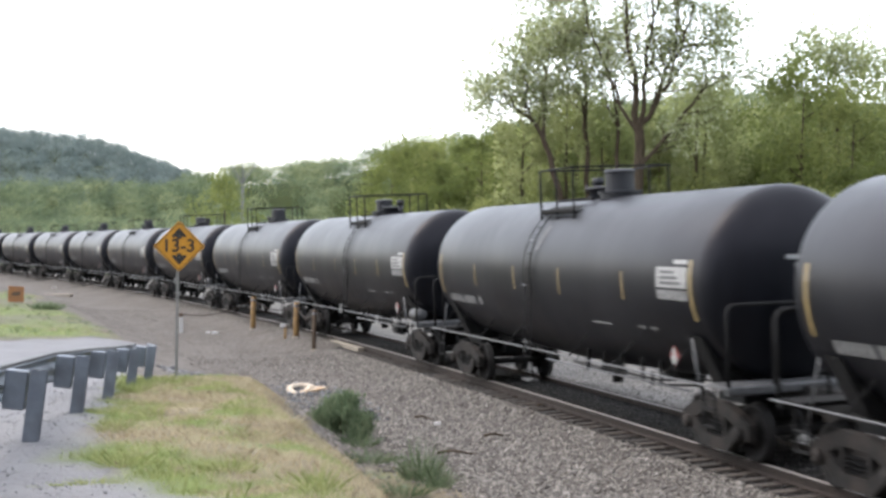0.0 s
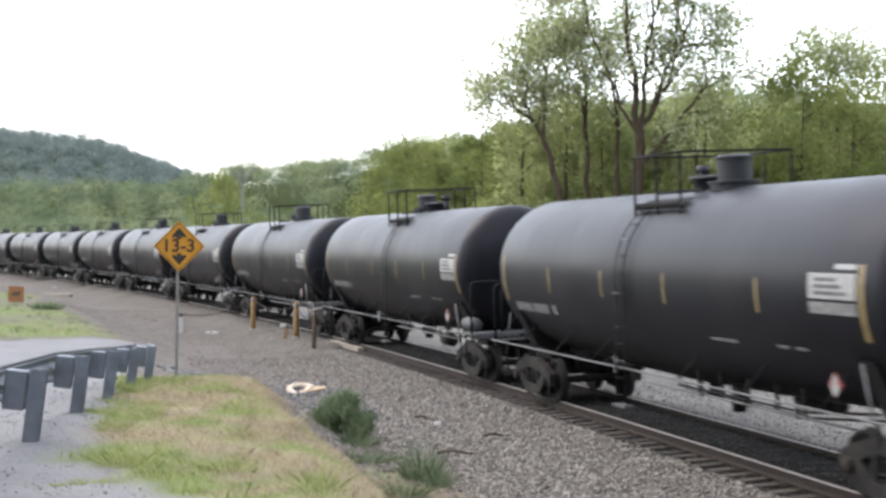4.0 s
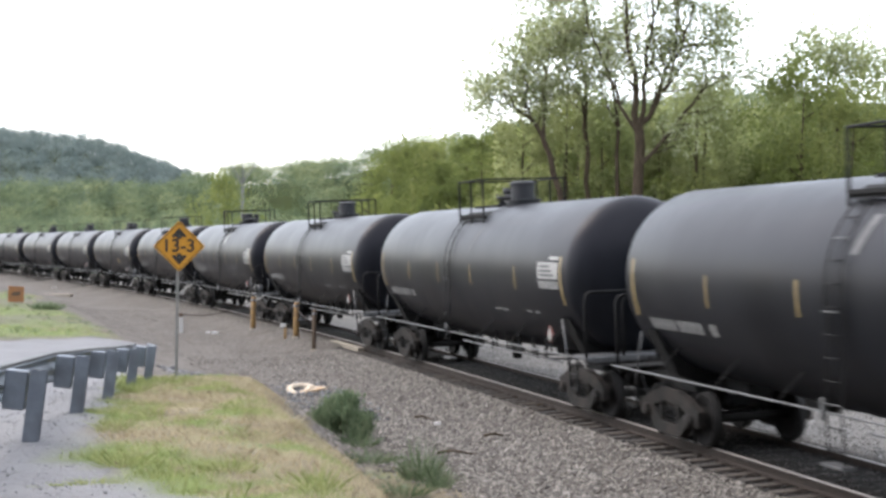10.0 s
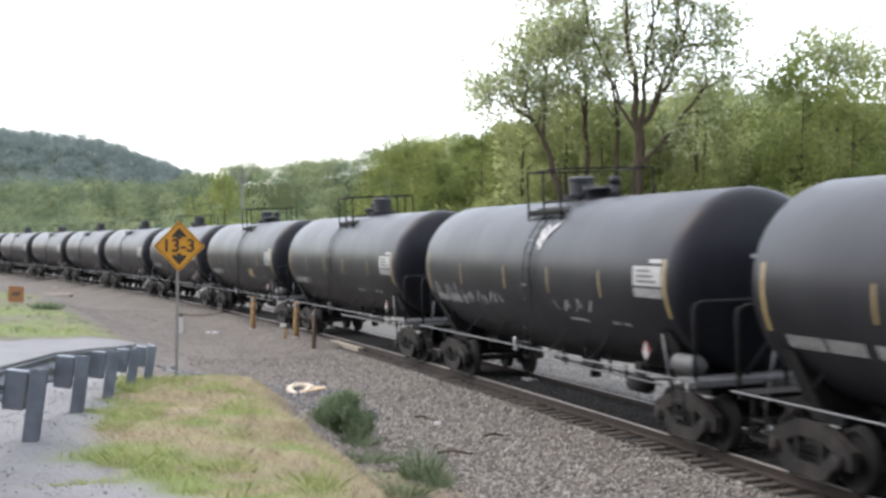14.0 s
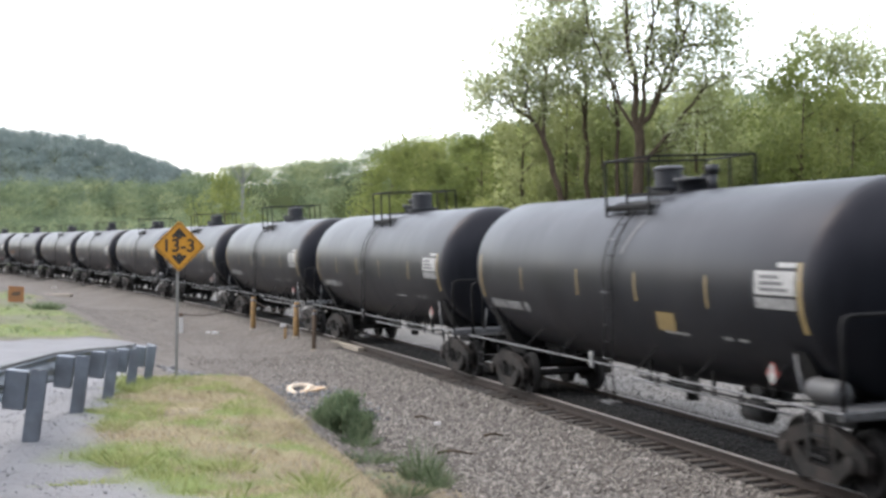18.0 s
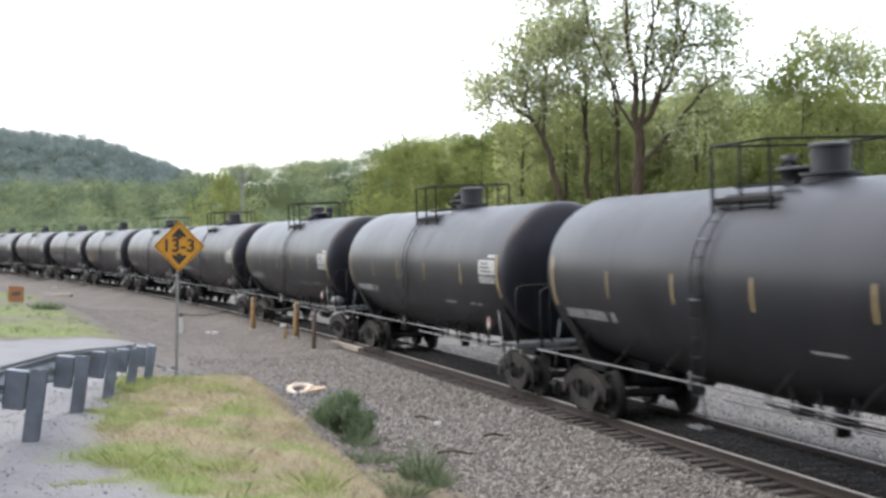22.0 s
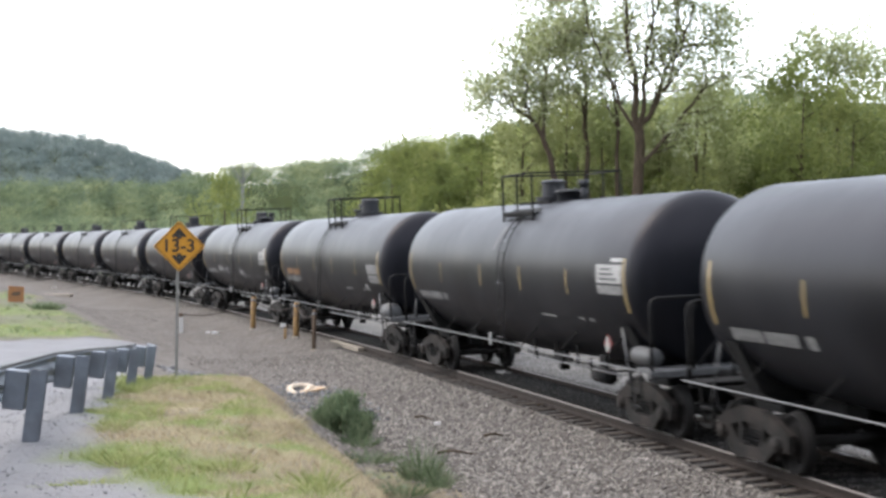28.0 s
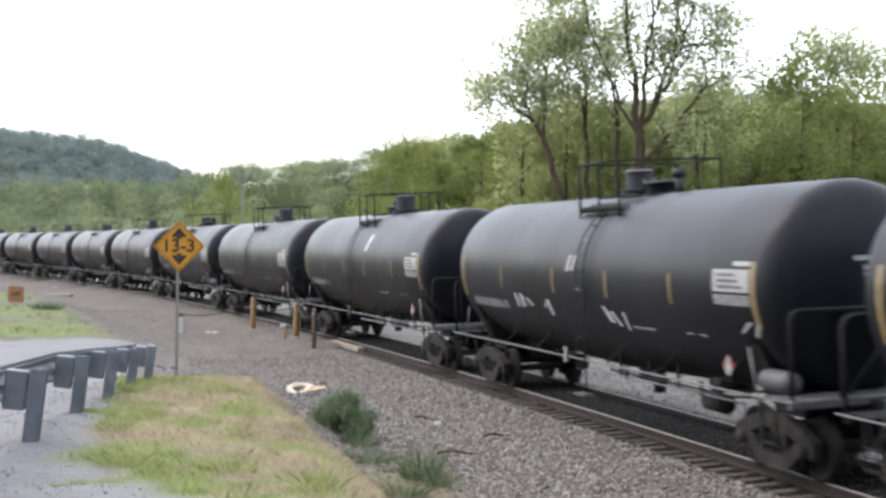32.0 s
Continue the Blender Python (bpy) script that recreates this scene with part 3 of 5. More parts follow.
def build_truck(car, u):
    """Three-piece freight truck: bolster, two side frames, two wheelsets."""
    bol = Shape()
    bol.box((0, 0, 0.62), (0.42, 2.0, 0.26), bevel=0.03).box((0, 0, 0.80), (0.5, 0.5, 0.12), bevel=0.02)
    truck = part("truck", bol, TRUCK, car, "dusty dark cast steel freight truck")
    truck.location = (u, 0, 0)
    for side in (1, -1):
        sf = Shape()
        y = side * 0.99
        # upper chord, lower chord and columns of the frame, with the spring window open
        sf.slab([(-1.14, .36), (-1.16, .62), (-.84, .76), (-.36, .90), (.36, .90), (.84, .76), (1.16, .62), (1.14, .36), (.98, .34), (.84, .50), (.33, .68), (-.33, .68), (-.84, .50), (-.98, .34)], "y", y - .07, y + .07)
        sf.slab([(-.88, .46), (-.70, .58), (-.32, .32), (.32, .32), (.70, .58), (.88, .46), (.42, .12), (-.42, .12)], "y", y - .08, y + .08)
        for x in (-.34, .34):
            sf.box((x, y, .50), (.11, .15, .42), bevel=.02)
        f = part("side_frame", sf, TRUCK, truck)
        for x in (-.17, 0, .17):
            coil = [(x + .07 * math.cos(a), y + .07 * math.sin(a), .30 + .28 * a / (2 * math.pi * 4)) for a in np.linspace(0, 8 * math.pi, 25)]
            part("spring", Shape().tube(coil, 0.018, 4), STEEL_DARK, truck)
        for x in (-.89, .89):
            cap = Shape().lathe([(0, .001), (0, .10), (.05, .115), (.12, .115), (.13, .001)] if side > 0 else [(0, .001), (0, .10), (-.05, .115), (-.12, .115), (-.13, .001)], "y", (x, side * 1.02, .457), 12)
            part("bearing_cap", cap, TRUCK, truck)
    for x in (-.89, .89):
        ws = Shape()
        prof = [(-.04, .09), (-.03, .16), (.0, .18), (.015, .36), (-.03, .40), (-.045, .455), (.07, .462), (.10, .49), (.115, .45), (.08, .40), (.045, .36), (.05, .18), (.07, .14), (.07, .09)]
        for side in (1, -1):
            ws.lathe([(side * (.80 - a), r) for a, r in prof], "y", (0, 0, 0), 28)
            for k in range(3):       # cast lugs that show the turning
                a = k * 2.094
                ws.box((.27 * math.cos(a), side * .80, .27 * math.sin(a)), (.05, .06, .05))
        ws.lathe([(-1.05, .08), (1.05, .08)], "y", (0, 0, 0), 10)
        w = part("wheelset", ws, TREAD, truck)
        w.location = (x, 0, WHEEL_R)
    br = Shape()
    for x in (-.89, .89):
        for side in (1, -1):
            br.box((x * .38, side * .75, .42), (.08, .10, .32), bevel=.01)
        br.tube([(x * .38, -.85, .38), (x * .38, .85, .38)], .03, 6)
    part("brake_beam", br, STEEL_DARK, truck)
    part("center_plate", Shape().box((0, 0, .92), (.9, 1.5, .14), bevel=.02).box((0, 0, .72), (1.3, .34, .22), bevel=.02), STEEL_DARK, truck)
    return truck


def build_car(forward_dome):
    """forward_dome: the valve housing stands at the walkway's forward end; otherwise further back, with brake gear on the front platform."""
    car = thing("tank_car", "black railway tank car with yellow side reflectors on the track", "tank car", group="tank cars of the train")
    # shell with two elliptical heads, a slight belly towards the middle
    prof = []
    for i in range(11):
        a = math.pi / 2 * i / 10
        prof.append((-TANK_END - 0.70 * math.cos(a), max(0.002, TANK_R * math.sin(a))))
    for u in (-5.5, -3.6, -1.8, 0, 1.8, 3.6, 5.5):
        prof.append((u, TANK_R))
    for i in range(11):
        a = math.pi / 2 * (1 - i / 10)
        prof.append((TANK_END + 0.70 * math.cos(a), max(0.002, TANK_R * math.sin(a))))
    part("tank_shell", hang(Shape().lathe(prof, "x", (0, 0, TANK_W), 56)), TANK, car, "black painted cylindrical tank with rounded ends")
    # dome housing and fittings on top
    top = TANK_W + TANK_R
    dr, dh = (.30, .57) if forward_dome else (.27, .51)
    d = Shape().lathe([(top - .14, dr + .12), (top + .06, dr + .12), (top + .07, dr + .16), (top + .11, dr + .16), (top + .12, dr), (top + dh - .10, dr), (top + dh - .09, dr + .03), (top + dh - .05, dr + .03), (top + dh - .01, dr - .06), (top + dh, .001)], "z", (0.95 if forward_dome else 0.0, 0, 0), 20, False)
    part("dome_housing", d, DOME, car, "dark valve housing with a hinged lid")
    MU = 0.05 if forward_dome else 1.05
    mw = Shape().lathe([(top - .1, .30), (top + .16, .30), (top + .17, .36), (top + .22, .36), (top + .25, .001)], "z", (MU, 0, 0), 16)
    manway = part("manway", mw, DOME, car)
    for k in range(6):
        a = k * math.pi / 3
        part("swing_bolt", Shape().tube([(MU + .34 * math.cos(a), .34 * math.sin(a), top + .1), (MU + .34 * math.cos(a), .34 * math.sin(a), top + .29)], .02, 5), DOME, manway)
    VU = -.45 if forward_dome else 1.6
    vl = Shape().tube([(VU, .1, top - .1), (VU, .1, top + .34)], .09, 8).tube([(VU, .1, top + .28), (VU, .1, top + .44)], .13, 8)
    part("relief_valve", vl, DOME, car)
    # walkway and railing round the dome
    U0, U1 = (-0.88, 1.02) if forward_dome else (-0.55, 1.42)
    for y in (-1.0, -.62, .62, 1.0):
        part("walkway_beam", Shape().box(((U0 + U1) / 2, y, top - .30 if abs(y) > .9 else top - .03), (U1 - U0, .06, .06)), STEEL_DARK, car)
    for y0 in (-1, 1):
        pf = Shape().box(((U0 + U1) / 2, y0 * .86, top - .20), (U1 - U0 - .1, .13, .02), rot=Matrix.Rotation(-y0 * .60, 3, "X"))
        part("walkway_grating", pf, STEEL_DARK, car)
    for x0 in (U0, (U0 + U1) / 2, U1):
        for y in (-1.05, 1.05):
            part("railing_post", Shape().box((x0, y, top + .10), (.055 if x0 == U0 else .04, .04, 1.06), bevel=.008), STEEL_DARK, car)
    for y in (-1.05, 1.05):
        part("top_rail", Shape().tube([(U0, y, top + .62), (U1, y, top + .62)], .021, 6), STEEL_DARK, car)
        part("toe_bar", Shape().box(((U0 + U1) / 2, y, top - .24), (U1 - U0, .05, .06)), STEEL_DARK, car)
    for x0 in (U0, U1):
        part("top_rail", Shape().tube([(x0, -1.05, top + .62), (x0, 1.05, top + .62)], .021, 6), STEEL_DARK, car)
    # side ladders that follow the shell and hang on below it
    LU = -.46 if forward_dome else .66
    for near in (True, False):
        sgn = -1 if near else 1
        for x in (LU - .20, LU + .20):
            pts = []
            for a in np.linspace(51, -12, 9):
                r = TANK_R + .06
                pts.append((x, sgn * r * math.cos(radians(a)), TANK_W + r * math.sin(radians(a))))
            pts += [(x, sgn * (TANK_R + .1), 1.3), (x, sgn * (TANK_R + .06), .56)]
            part("ladder_stile", Shape().tube(pts, .014, 5), STEEL_DARK, car)
        for i in range(13):
            if i < 6:
                a = radians(48 - i * 11)
                p = (0, sgn * (TANK_R + .06) * math.cos(a), TANK_W + (TANK_R + .06) * math.sin(a))
            else:
                p = (0, sgn * (TANK_R + .1), TANK_W - .25 - (i - 6) * .30)
            part("ladder_rung", Shape().tube([(LU - .20, p[1], p[2]), (LU + .20, p[1], p[2])], .010, 5), RAILING if i % 4 == 2 else STEEL_DARK, car)
        part("rail_end", Shape().box((LU - .45 if forward_dome else -.40, sgn * 1.52, 1.26), (.10, .06, .30), bevel=.015), RAILING if forward_dome else WHITE_INK, car, "pale painted rail bracket")
        part("ladder_foot", Shape().box((LU, sgn * (TANK_R + .06), .58), (.52, .2, .04)), RAILING, car)
        # long side rail along the car's lower edge, with brackets
        y = sgn * 1.50
        part("side_rail", Shape().tube([(-8.35, y, 1.22), (-7.0, y, 1.22), (7.0, y, 1.22), (8.3, y, 1.22)], .017, 6), GREY_BAR, car, "thin grey side handrail")
        for x in (-6.4, -4.2, -2.2, 1.6, 3.8, 6.0):
            part("rail_bracket", Shape().tube([(x, y, 1.22), (x + .25, sgn * 1.10, 1.72)], .018, 5), STEEL_DARK, car)
        # corner steps and grabs
        for e in (-1, 1):
            st = Shape()
            for x in (7.35, 7.75):
                st.box((e * x, sgn * 1.46, .90), (.03, .03, .66))
            for z in (.58, .86):
                st.box((e * 7.55, sgn * 1.46, z), (.42, .05, .03))
            part("sill_step", st, STEEL_DARK, car)
            part("corner_post", Shape().tube([(e * 7.34, sgn * 1.48, .98), (e * 7.02, sgn * 1.46, 1.92)], .019, 6), GREY_BAR, car)
    # underframe: stub sills, body bolsters, end sills, draft gear
    for e in (-1, 1):
        sl = Shape().box((e * 7.3, 0, 1.02), (3.4, .38, .36), bevel=.02)
        part("stub_sill", sl, STEEL_DARK, car)
        sd = Shape()
        sd.slab([(-1.35, 1.95), (-.95, 1.15), (-.35, .95), (.35, .95), (.95, 1.15), (1.35, 1.95), (1.0, 1.7), (0, 1.32), (-1.0, 1.7)], "x", e * 6.9 - .2, e * 6.9 + .2)
        part("bolster_saddle", sd, STEEL_DARK, car)
        part("end_sill", Shape().box((e * 8.15, 0, 1.18), (.14, 2.95, .14), bevel=.02).box((e * 7.85, 0, 1.24), (.6, 2.9, .03)), RAILING if e > 0 else STEEL_DARK, car)
        hr = Shape().tube([(e * 8.2, -1.45, 1.25), (e * 8.2, -1.45, 2.36), (e * 8.2, -1.41, 2.46), (e * 8.2, -1.3, 2.5), (e * 8.2, .1, 2.5)], .032, 7)
        part("end_handrail", hr, STEEL_DARK, car)
        hr = Shape().tube([(e * 8.2, -.66, 1.25), (e * 8.2, -.66, 2.25), (e * 8.2, -.60, 2.36), (e * 8.2, -.5, 2.42), (e * 8.2, 1.3, 2.42), (e * 8.2, 1.42, 2.3), (e * 8.2, 1.42, 1.25)], .032, 7)
        part("end_handrail", hr, STEEL_DARK, car)
        cp = Shape().box((e * 8.55, 0, .86), (.5, .2, .2), bevel=.03)
        cp.slab([(e * 8.7, -.14), (e * 9.04, -.18), (e * 9.10, -.05), (e * 8.98, .02), (e * 9.06, .12), (e * 8.9, .19), (e * 8.7, .14)], "z", .70, 1.0)
        part("coupler", cp, TRUCK, car)
        part("air_hose", Shape().tube([(e * 8.35, -.35, .85), (e * 8.5, -.36, .6), (e * 8.75, -.3, .42), (e * 9.0, -.12, .40)], .026, 6), STEEL_DARK, car)
    if not forward_dome:
        # brake reservoir on the front platform, a hanging cylinder and a slanting brace
        part("brake_reservoir", Shape().lathe([(6.94, .001), (6.95, .11), (7.01, .165), (7.12, .18), (7.60, .18), (7.71, .165), (7.77, .11), (7.78, .001)], "x", (0, -1.16, 1.42), 16), EQUIP_GREY, car, "grey rounded brake reservoir")
        part("reservoir_stand", Shape().box((7.36, -1.16, 1.24), (.5, .20, .06)), STEEL_DARK, car)
        part("hanging_cylinder", Shape().lathe([(5.0, .001), (5.0, .16), (5.62, .16), (5.62, .001)], "x", (0, -1.12, .90), 12), STEEL_DARK, car)
        part("cylinder_bracket", Shape().box((5.3, -1.12, 1.12), (.3, .06, .34)), STEEL_DARK, car)
        part("end_brace", Shape().tube([(8.2, -.55, 1.3), (8.2, .4, 2.42)], .03, 6), STEEL_DARK, car)
        part("brake_wheel", Shape().lathe([(8.20, .24), (8.18, .27), (8.22, .30), (8.25, .27), (8.20, .24)], "x", (0, .35, 2.0), 18), STEEL_DARK, car)
    # piping and brake gear below the belly
    part("bottom_outlet", Shape().lathe([(1.15, .2), (.95, .2), (.93, .13), (.8, .13), (.78, .16), (.7, .16), (.69, .001)], "z", (0, 0, 0), 12), STEEL_DARK, car)
    part("air_reservoir", Shape().lathe([(2.2, .001), (2.2, .19), (3.3, .19), (3.3, .001)], "x", (0, .45, .88), 12), STEEL_DARK, car)
    part("brake_cylinder", Shape().lathe([(-3.3, .001), (-3.3, .15), (-2.7, .15), (-2.6, .05), (-1.6, .04)], "x", (0, -.3, 1.05), 10), STEEL_DARK, car)
    for y, z in ((-.95, 1.0), (-.80, .90), (.7, 1.0)):
        part("brake_pipe", Shape().tube([(-.2, y * .6, z + .05), (.5, y, z), (4.6, y, z), (6.0, y * .6, z + .1)], .022, 5), STEEL_DARK, car)
    for x in ((1.2, 2.0, 2.9, 3.8, 4.6) if forward_dome else (.9, 2.2, 3.4)):
        part("pipe_hanger", Shape().box((x, -.9, 1.12), (.05, .05, .42)), STEEL_DARK, car)
    for y in (-1.30, 1.30):
        part("walk_bar", Shape().tube([(LU + .3, y, 1.02), (6.6, y, 1.02)], .02, 5), GREY_BAR, car)
        for x in (2.1, 3.6, 5.1):
            part("bar_hanger", Shape().box((x, y, 1.10), (.05, .04, .24)), STEEL_DARK, car)
    part("outlet_valve", Shape().lathe([(1.16, .12), (.98, .12), (.97, .19), (.90, .19), (.89, .11), (.74, .11), (.73, .001)], "z", (2.35, -.78, 0), 12), STEEL_DARK, car)
    for e in (-1, 1):
        build_truck(car, e * TRUCK_U)
    # reflectors, stencils and placards on both sides
    for near in (True, False):
        for x in ((-4.30, -1.50, 1.24, 4.42) if forward_dome else (-4.30, -1.02, 1.74, 4.48)):
            part("reflector", side_patch(x - .038, x + .038, 2.45, 2.95, near=near), YELLOW, car, "yellow reflective strip")
        for x in (-7.2, 7.15 if forward_dome else 7.30):
            part("end_reflector", side_patch(x - .06, x + .06, 2.2, 3.18, near=near), YELLOW, car, "yellow reflective strip")
        f = 1 if near else -1
        PU = 6.45 if forward_dome else 6.62
        part("data_panel", side_patch(f * PU - .58, f * PU + .58, 2.72, 3.06, near=near), WHITE_INK, car, "white stencilled data panel")
        part("data_panel", side_patch(f * PU - .58, f * PU + .58, 2.52, 2.68, near=near), DULL_INK, car)
        part("data_bar", side_patch(f * (PU + .32) - .26, f * (PU + .32) + .26, 3.11, 3.18, near=near), WHITE_INK, car)
        for i in range(3):
            w = 2.96 - i * .09
            part("stencil_line", side_patch(f * PU - .42, f * PU + .12 + .12 * i, w - .01, w + .04, lift=.009, near=near, nw=1), DIM_SPRAY, car)
        for a, b in ((-6.75, -5.75), (-5.65, -4.7), (-4.45, -4.2)):
            a, b = sorted((f * a, f * b))
            marks = Shape()
            n = max(2, round((b - a) / .2))
            for i in range(n):          # one block for each worn character
                q = side_patch(a + (b - a) * i / n, a + (b - a) * (i + .86) / n, 1.99, 2.18, near=near, nw=2)
                marks.add(q.v, q.f)
            part("car_mark", marks, DULL_INK, car, "worn white stencilled mark")
        for a, b, w in ((2.6, 3.5, -.88), (4.7, 5.0, -.86), (5.2, 5.5, -.86)):
            a, b = sorted((f * a, f * b))
            part("small_stencil", side_patch(a, b, TANK_W + w, TANK_W + w + .05, near=near, nw=1), DULL_INK, car)
        pl = Shape()
        x, y, z = f * 6.45, (-1.50 if near else 1.50), 1.60
        pl.slab([(x - .17, z), (x, z - .17), (x + .17, z), (x, z + .17)], "y", y - .012, y + .012)
        plac = part("placard", pl, RED, car, "red hazard placard with a white mark")
        pw = Shape().slab([(x - .11, z - .03), (x - .04, z - .14), (x + .04, z - .14), (x + .11, z - .03), (x + .05, z + .02), (x + .05, z + .13), (x - .05, z + .13), (x - .05, z + .02)], "y", y - .018 if near else y + .012, y - .012 if near else y + .018)
        part("placard_mark", pw, WHITE_INK, plac)
        part("placard_holder", Shape().tube([(x, y, z - .19), (x, y, 1.22)], .02, 5), STEEL_DARK, car)
    for e in (-1, 1):
        for y0, y1, z in ((-.34, .10, .34), (-.20, .08, .20), (-.20, .08, .11)):
            sh = Shape()
            def hp(y, zz):
                r2 = (y * y + zz * zz) / TANK_R ** 2
                return (e * (TANK_END + .70 * math.sqrt(max(0, 1 - r2)) + .007), y, TANK_W + zz)
            sh.add([hp(y0, z), hp(y1, z), hp(y1, z + .07), hp(y0, z + .07)], [(0, 1, 2, 3)])
            part("end_mark", sh, WHITE_INK, car)
    return car


MODELS = {True: build_car(True), False: build_car(False)}
FIRST, LAST = -4, 26
BACK_DOME = (-1, 1, 6, 8, 12, 14, 16, 19, 21, 24)      # cars of the second model
OFFSET = {-3: -.05, -2: .057, -1: -.059, 0: .132, 1: -.037, 2: -.027, 4: .1, 5: -.08, 6: .099, 8: -.20, 9: -.15, 10: -.096, 7: -.06, 14: .18, 15: .15, 16: .42}


def car_way(k, t):
    """How far along the track the middle of car k is at t seconds."""
    return -30.997 + 10.2302 * t - 0.00154887 * ((t - 16) ** 2 - 256) - k * CAR_LENGTH + OFFSET.get(k, 0.0)


def car_pose(s):
    a, b = on_track(s - TRUCK_U), on_track(s + TRUCK_U)
    t = (b - a).normalized()
    m = (a + b) / 2
    h, p = math.atan2(t.y, t.x), math.asin(t.z)
    return Matrix.Translation(m) @ Matrix.Rotation(h, 4, "Z") @ Matrix.Rotation(-p, 4, "Y") @ Matrix.Rotation(CANT, 4, "X")


CARS = {}
for k in range(FIRST, LAST + 1):
    model = MODELS[k not in BACK_DOME]
    CARS[k] = model if model not in CARS.values() else copy_thing(model, car_pose(car_way(k, 0)))


def on_car(k, name, shape, material, label=""):
    part(name, shape, material, CARS[k], label)


def spray(k, u0, u1, w0, w1, material, seed, name="spray_mark"):
    """A loose scrawl of slanting strokes on the near side of car k."""
    rng = random.Random(seed)
    n = max(2, int((u1 - u0) / 0.3))
    for i in range(n):
        u = u0 + (u1 - u0) * (i + .2) / n
        a, b = w0 + (w1 - w0) * rng.uniform(0, .35), w0 + (w1 - w0) * rng.uniform(.65, 1)
        on_car(k, name, side_patch(u, u + rng.uniform(.08, .2), a, b, near=True, skew=rng.uniform(-.35, .35)), material, "pale spray painted stroke")


def ribbon(k, line, half, material, label="pale spray painted scrawl"):
    """A brush line over the near side of car k, along points (u, w)."""
    vs, fs = [], []
    for i, (u, w) in enumerate(line):
        a, b = line[max(i - 1, 0)], line[min(i + 1, len(line) - 1)]
        du, dw = b[0] - a[0], b[1] - a[1]
        q = math.hypot(du, dw) or 1.0
        lift = .008 + .0004 * i
        vs += [side_point(u - dw / q * half, w + du / q * half, lift), side_point(u + dw / q * half, w - du / q * half, lift)]
    fs = [(2 * i, 2 * i + 1, 2 * i + 3, 2 * i + 2) for i in range(len(line) - 1)]
    on_car(k, "spray_line", Shape().add(vs, fs), material, label)


# cars that carry marks of their own
tagged(CARS[6], "black railway tank car with white spray paint by its ladder")
ribbon(6, [(1.0 + .28 * math.sin(a * 2.0) + .10 * a, 3.62 + .20 * math.cos(a * 1.5 + .4)) for a in np.linspace(0, 5.4, 40)], .035, PALE_SPRAY)
ribbon(6, [(1.05 + .16 * math.sin(a * 3.1), 3.34 + .09 * a) for a in np.linspace(0, 4.2, 30)], .04, PALE_SPRAY)
spray(6, -7.0, -4.8, 2.0, 2.5, DIM_SPRAY, 2)
spray(6, -4.6, -1.3, 2.0, 2.35, DIM_SPRAY, 3)
spray(6, 2.0, 3.9, 2.1, 2.4, DIM_SPRAY, 4)
tagged(CARS[8], "black railway tank car with a yellow notice low on its side")
on_car(8, "notice", side_patch(2.35, 3.05, 1.98, 2.30, skew=.12), YELLOW, "yellow square notice")
tagged(CARS[15], "black railway tank car with orange stencilled letters")
for a, b in ((-6.3, -5.4), (-5.2, -4.1)):
    on_car(15, "letter_bar", side_patch(a, b, 2.24, 2.48, lift=.010), ORANGE_INK, "orange stencilled lettering")
for y0, y1, w0 in ((-.32, -.16, 3.56), (-.12, .05, 3.58), (.09, .26, 3.56)):
    head = [(TANK_END + .705 * math.sqrt(1 - (y * y + (w - TANK_W) ** 2) / TANK_R ** 2) + .01, y, w) for y, w in ((y0, w0), (y1, w0), (y1, w0 + .10), (y0, w0 + .10))]
    on_car(15, "letter_bar", Shape().add(head, [(0, 1, 2, 3)]), ORANGE_INK, "orange stencilled lettering")
on_car(15, "air_tank", Shape().lathe([(6.86, .001), (6.87, .16), (6.94, .24), (7.04, .27), (7.20, .275), (7.22, .29), (7.26, .29), (7.28, .275), (7.44, .275), (7.46, .29), (7.50, .29), (7.52, .275), (7.66, .27), (7.74, .23), (7.80, .15), (7.81, .001)], "x", (0, -1.20, 1.36), 18), EQUIP_GREY, "grey ribbed air tank on the end platform")
for c in list(CARS[15].children):          # this car carries its panel lower
    if c.name.split(".")[0] in ("data_panel", "data_bar", "stencil_line", "brake_reservoir", "reservoir_stand"):
        bpy.data.objects.remove(c)
on_car(15, "data_panel", side_patch(5.85, 7.02, 2.50, 2.78), DULL_INK, "worn stencilled data panel")
on_car(15, "data_panel", side_patch(5.90, 7.02, 2.22, 2.46), DULL_INK)
for w in (2.58, 2.67, 2.33):
    on_car(15, "stencil_line", side_patch(6.0, 6.8, w, w + .03, lift=.009, nw=1), DIM_SPRAY)
on_car(15, "small_panel", side_patch(5.30, 5.62, 1.95, 2.16, skew=-.12), DULL_INK, "small tilted stencilled panel")
tagged(CARS[16], "black railway tank car with several pale spray paint patches")
for j, (a, b, c, d_) in enumerate(((-6.1, -4.4, 2.0, 2.16), (-3.6, -2.4, 2.05, 2.4), (-1.9, -1.2, 1.95, 2.45), (1.6, 2.6, 1.85, 2.3), (6.6, 7.4, 2.05, 2.3))):
    spray(16, a, b, c, d_, PALE_SPRAY if j else DULL_INK, 20 + j)
spray(16, -.3, .2, 2.9, 3.35, PALE_SPRAY, 31)
tagged(CARS[17], "black railway tank car with a white streak down its shell")
on_car(17, "spray_mark", side_patch(1.2, 1.55, 3.2, 3.7, skew=.3), PALE_SPRAY)
for k in (1, 4, 8, 11, 15, 20):
    on_car(k, "paint_streak", side_patch(1.0, 1.11, 3.25, 3.85, skew=.35, lift=.008), DIM_SPRAY, "pale drip streak below the walkway")
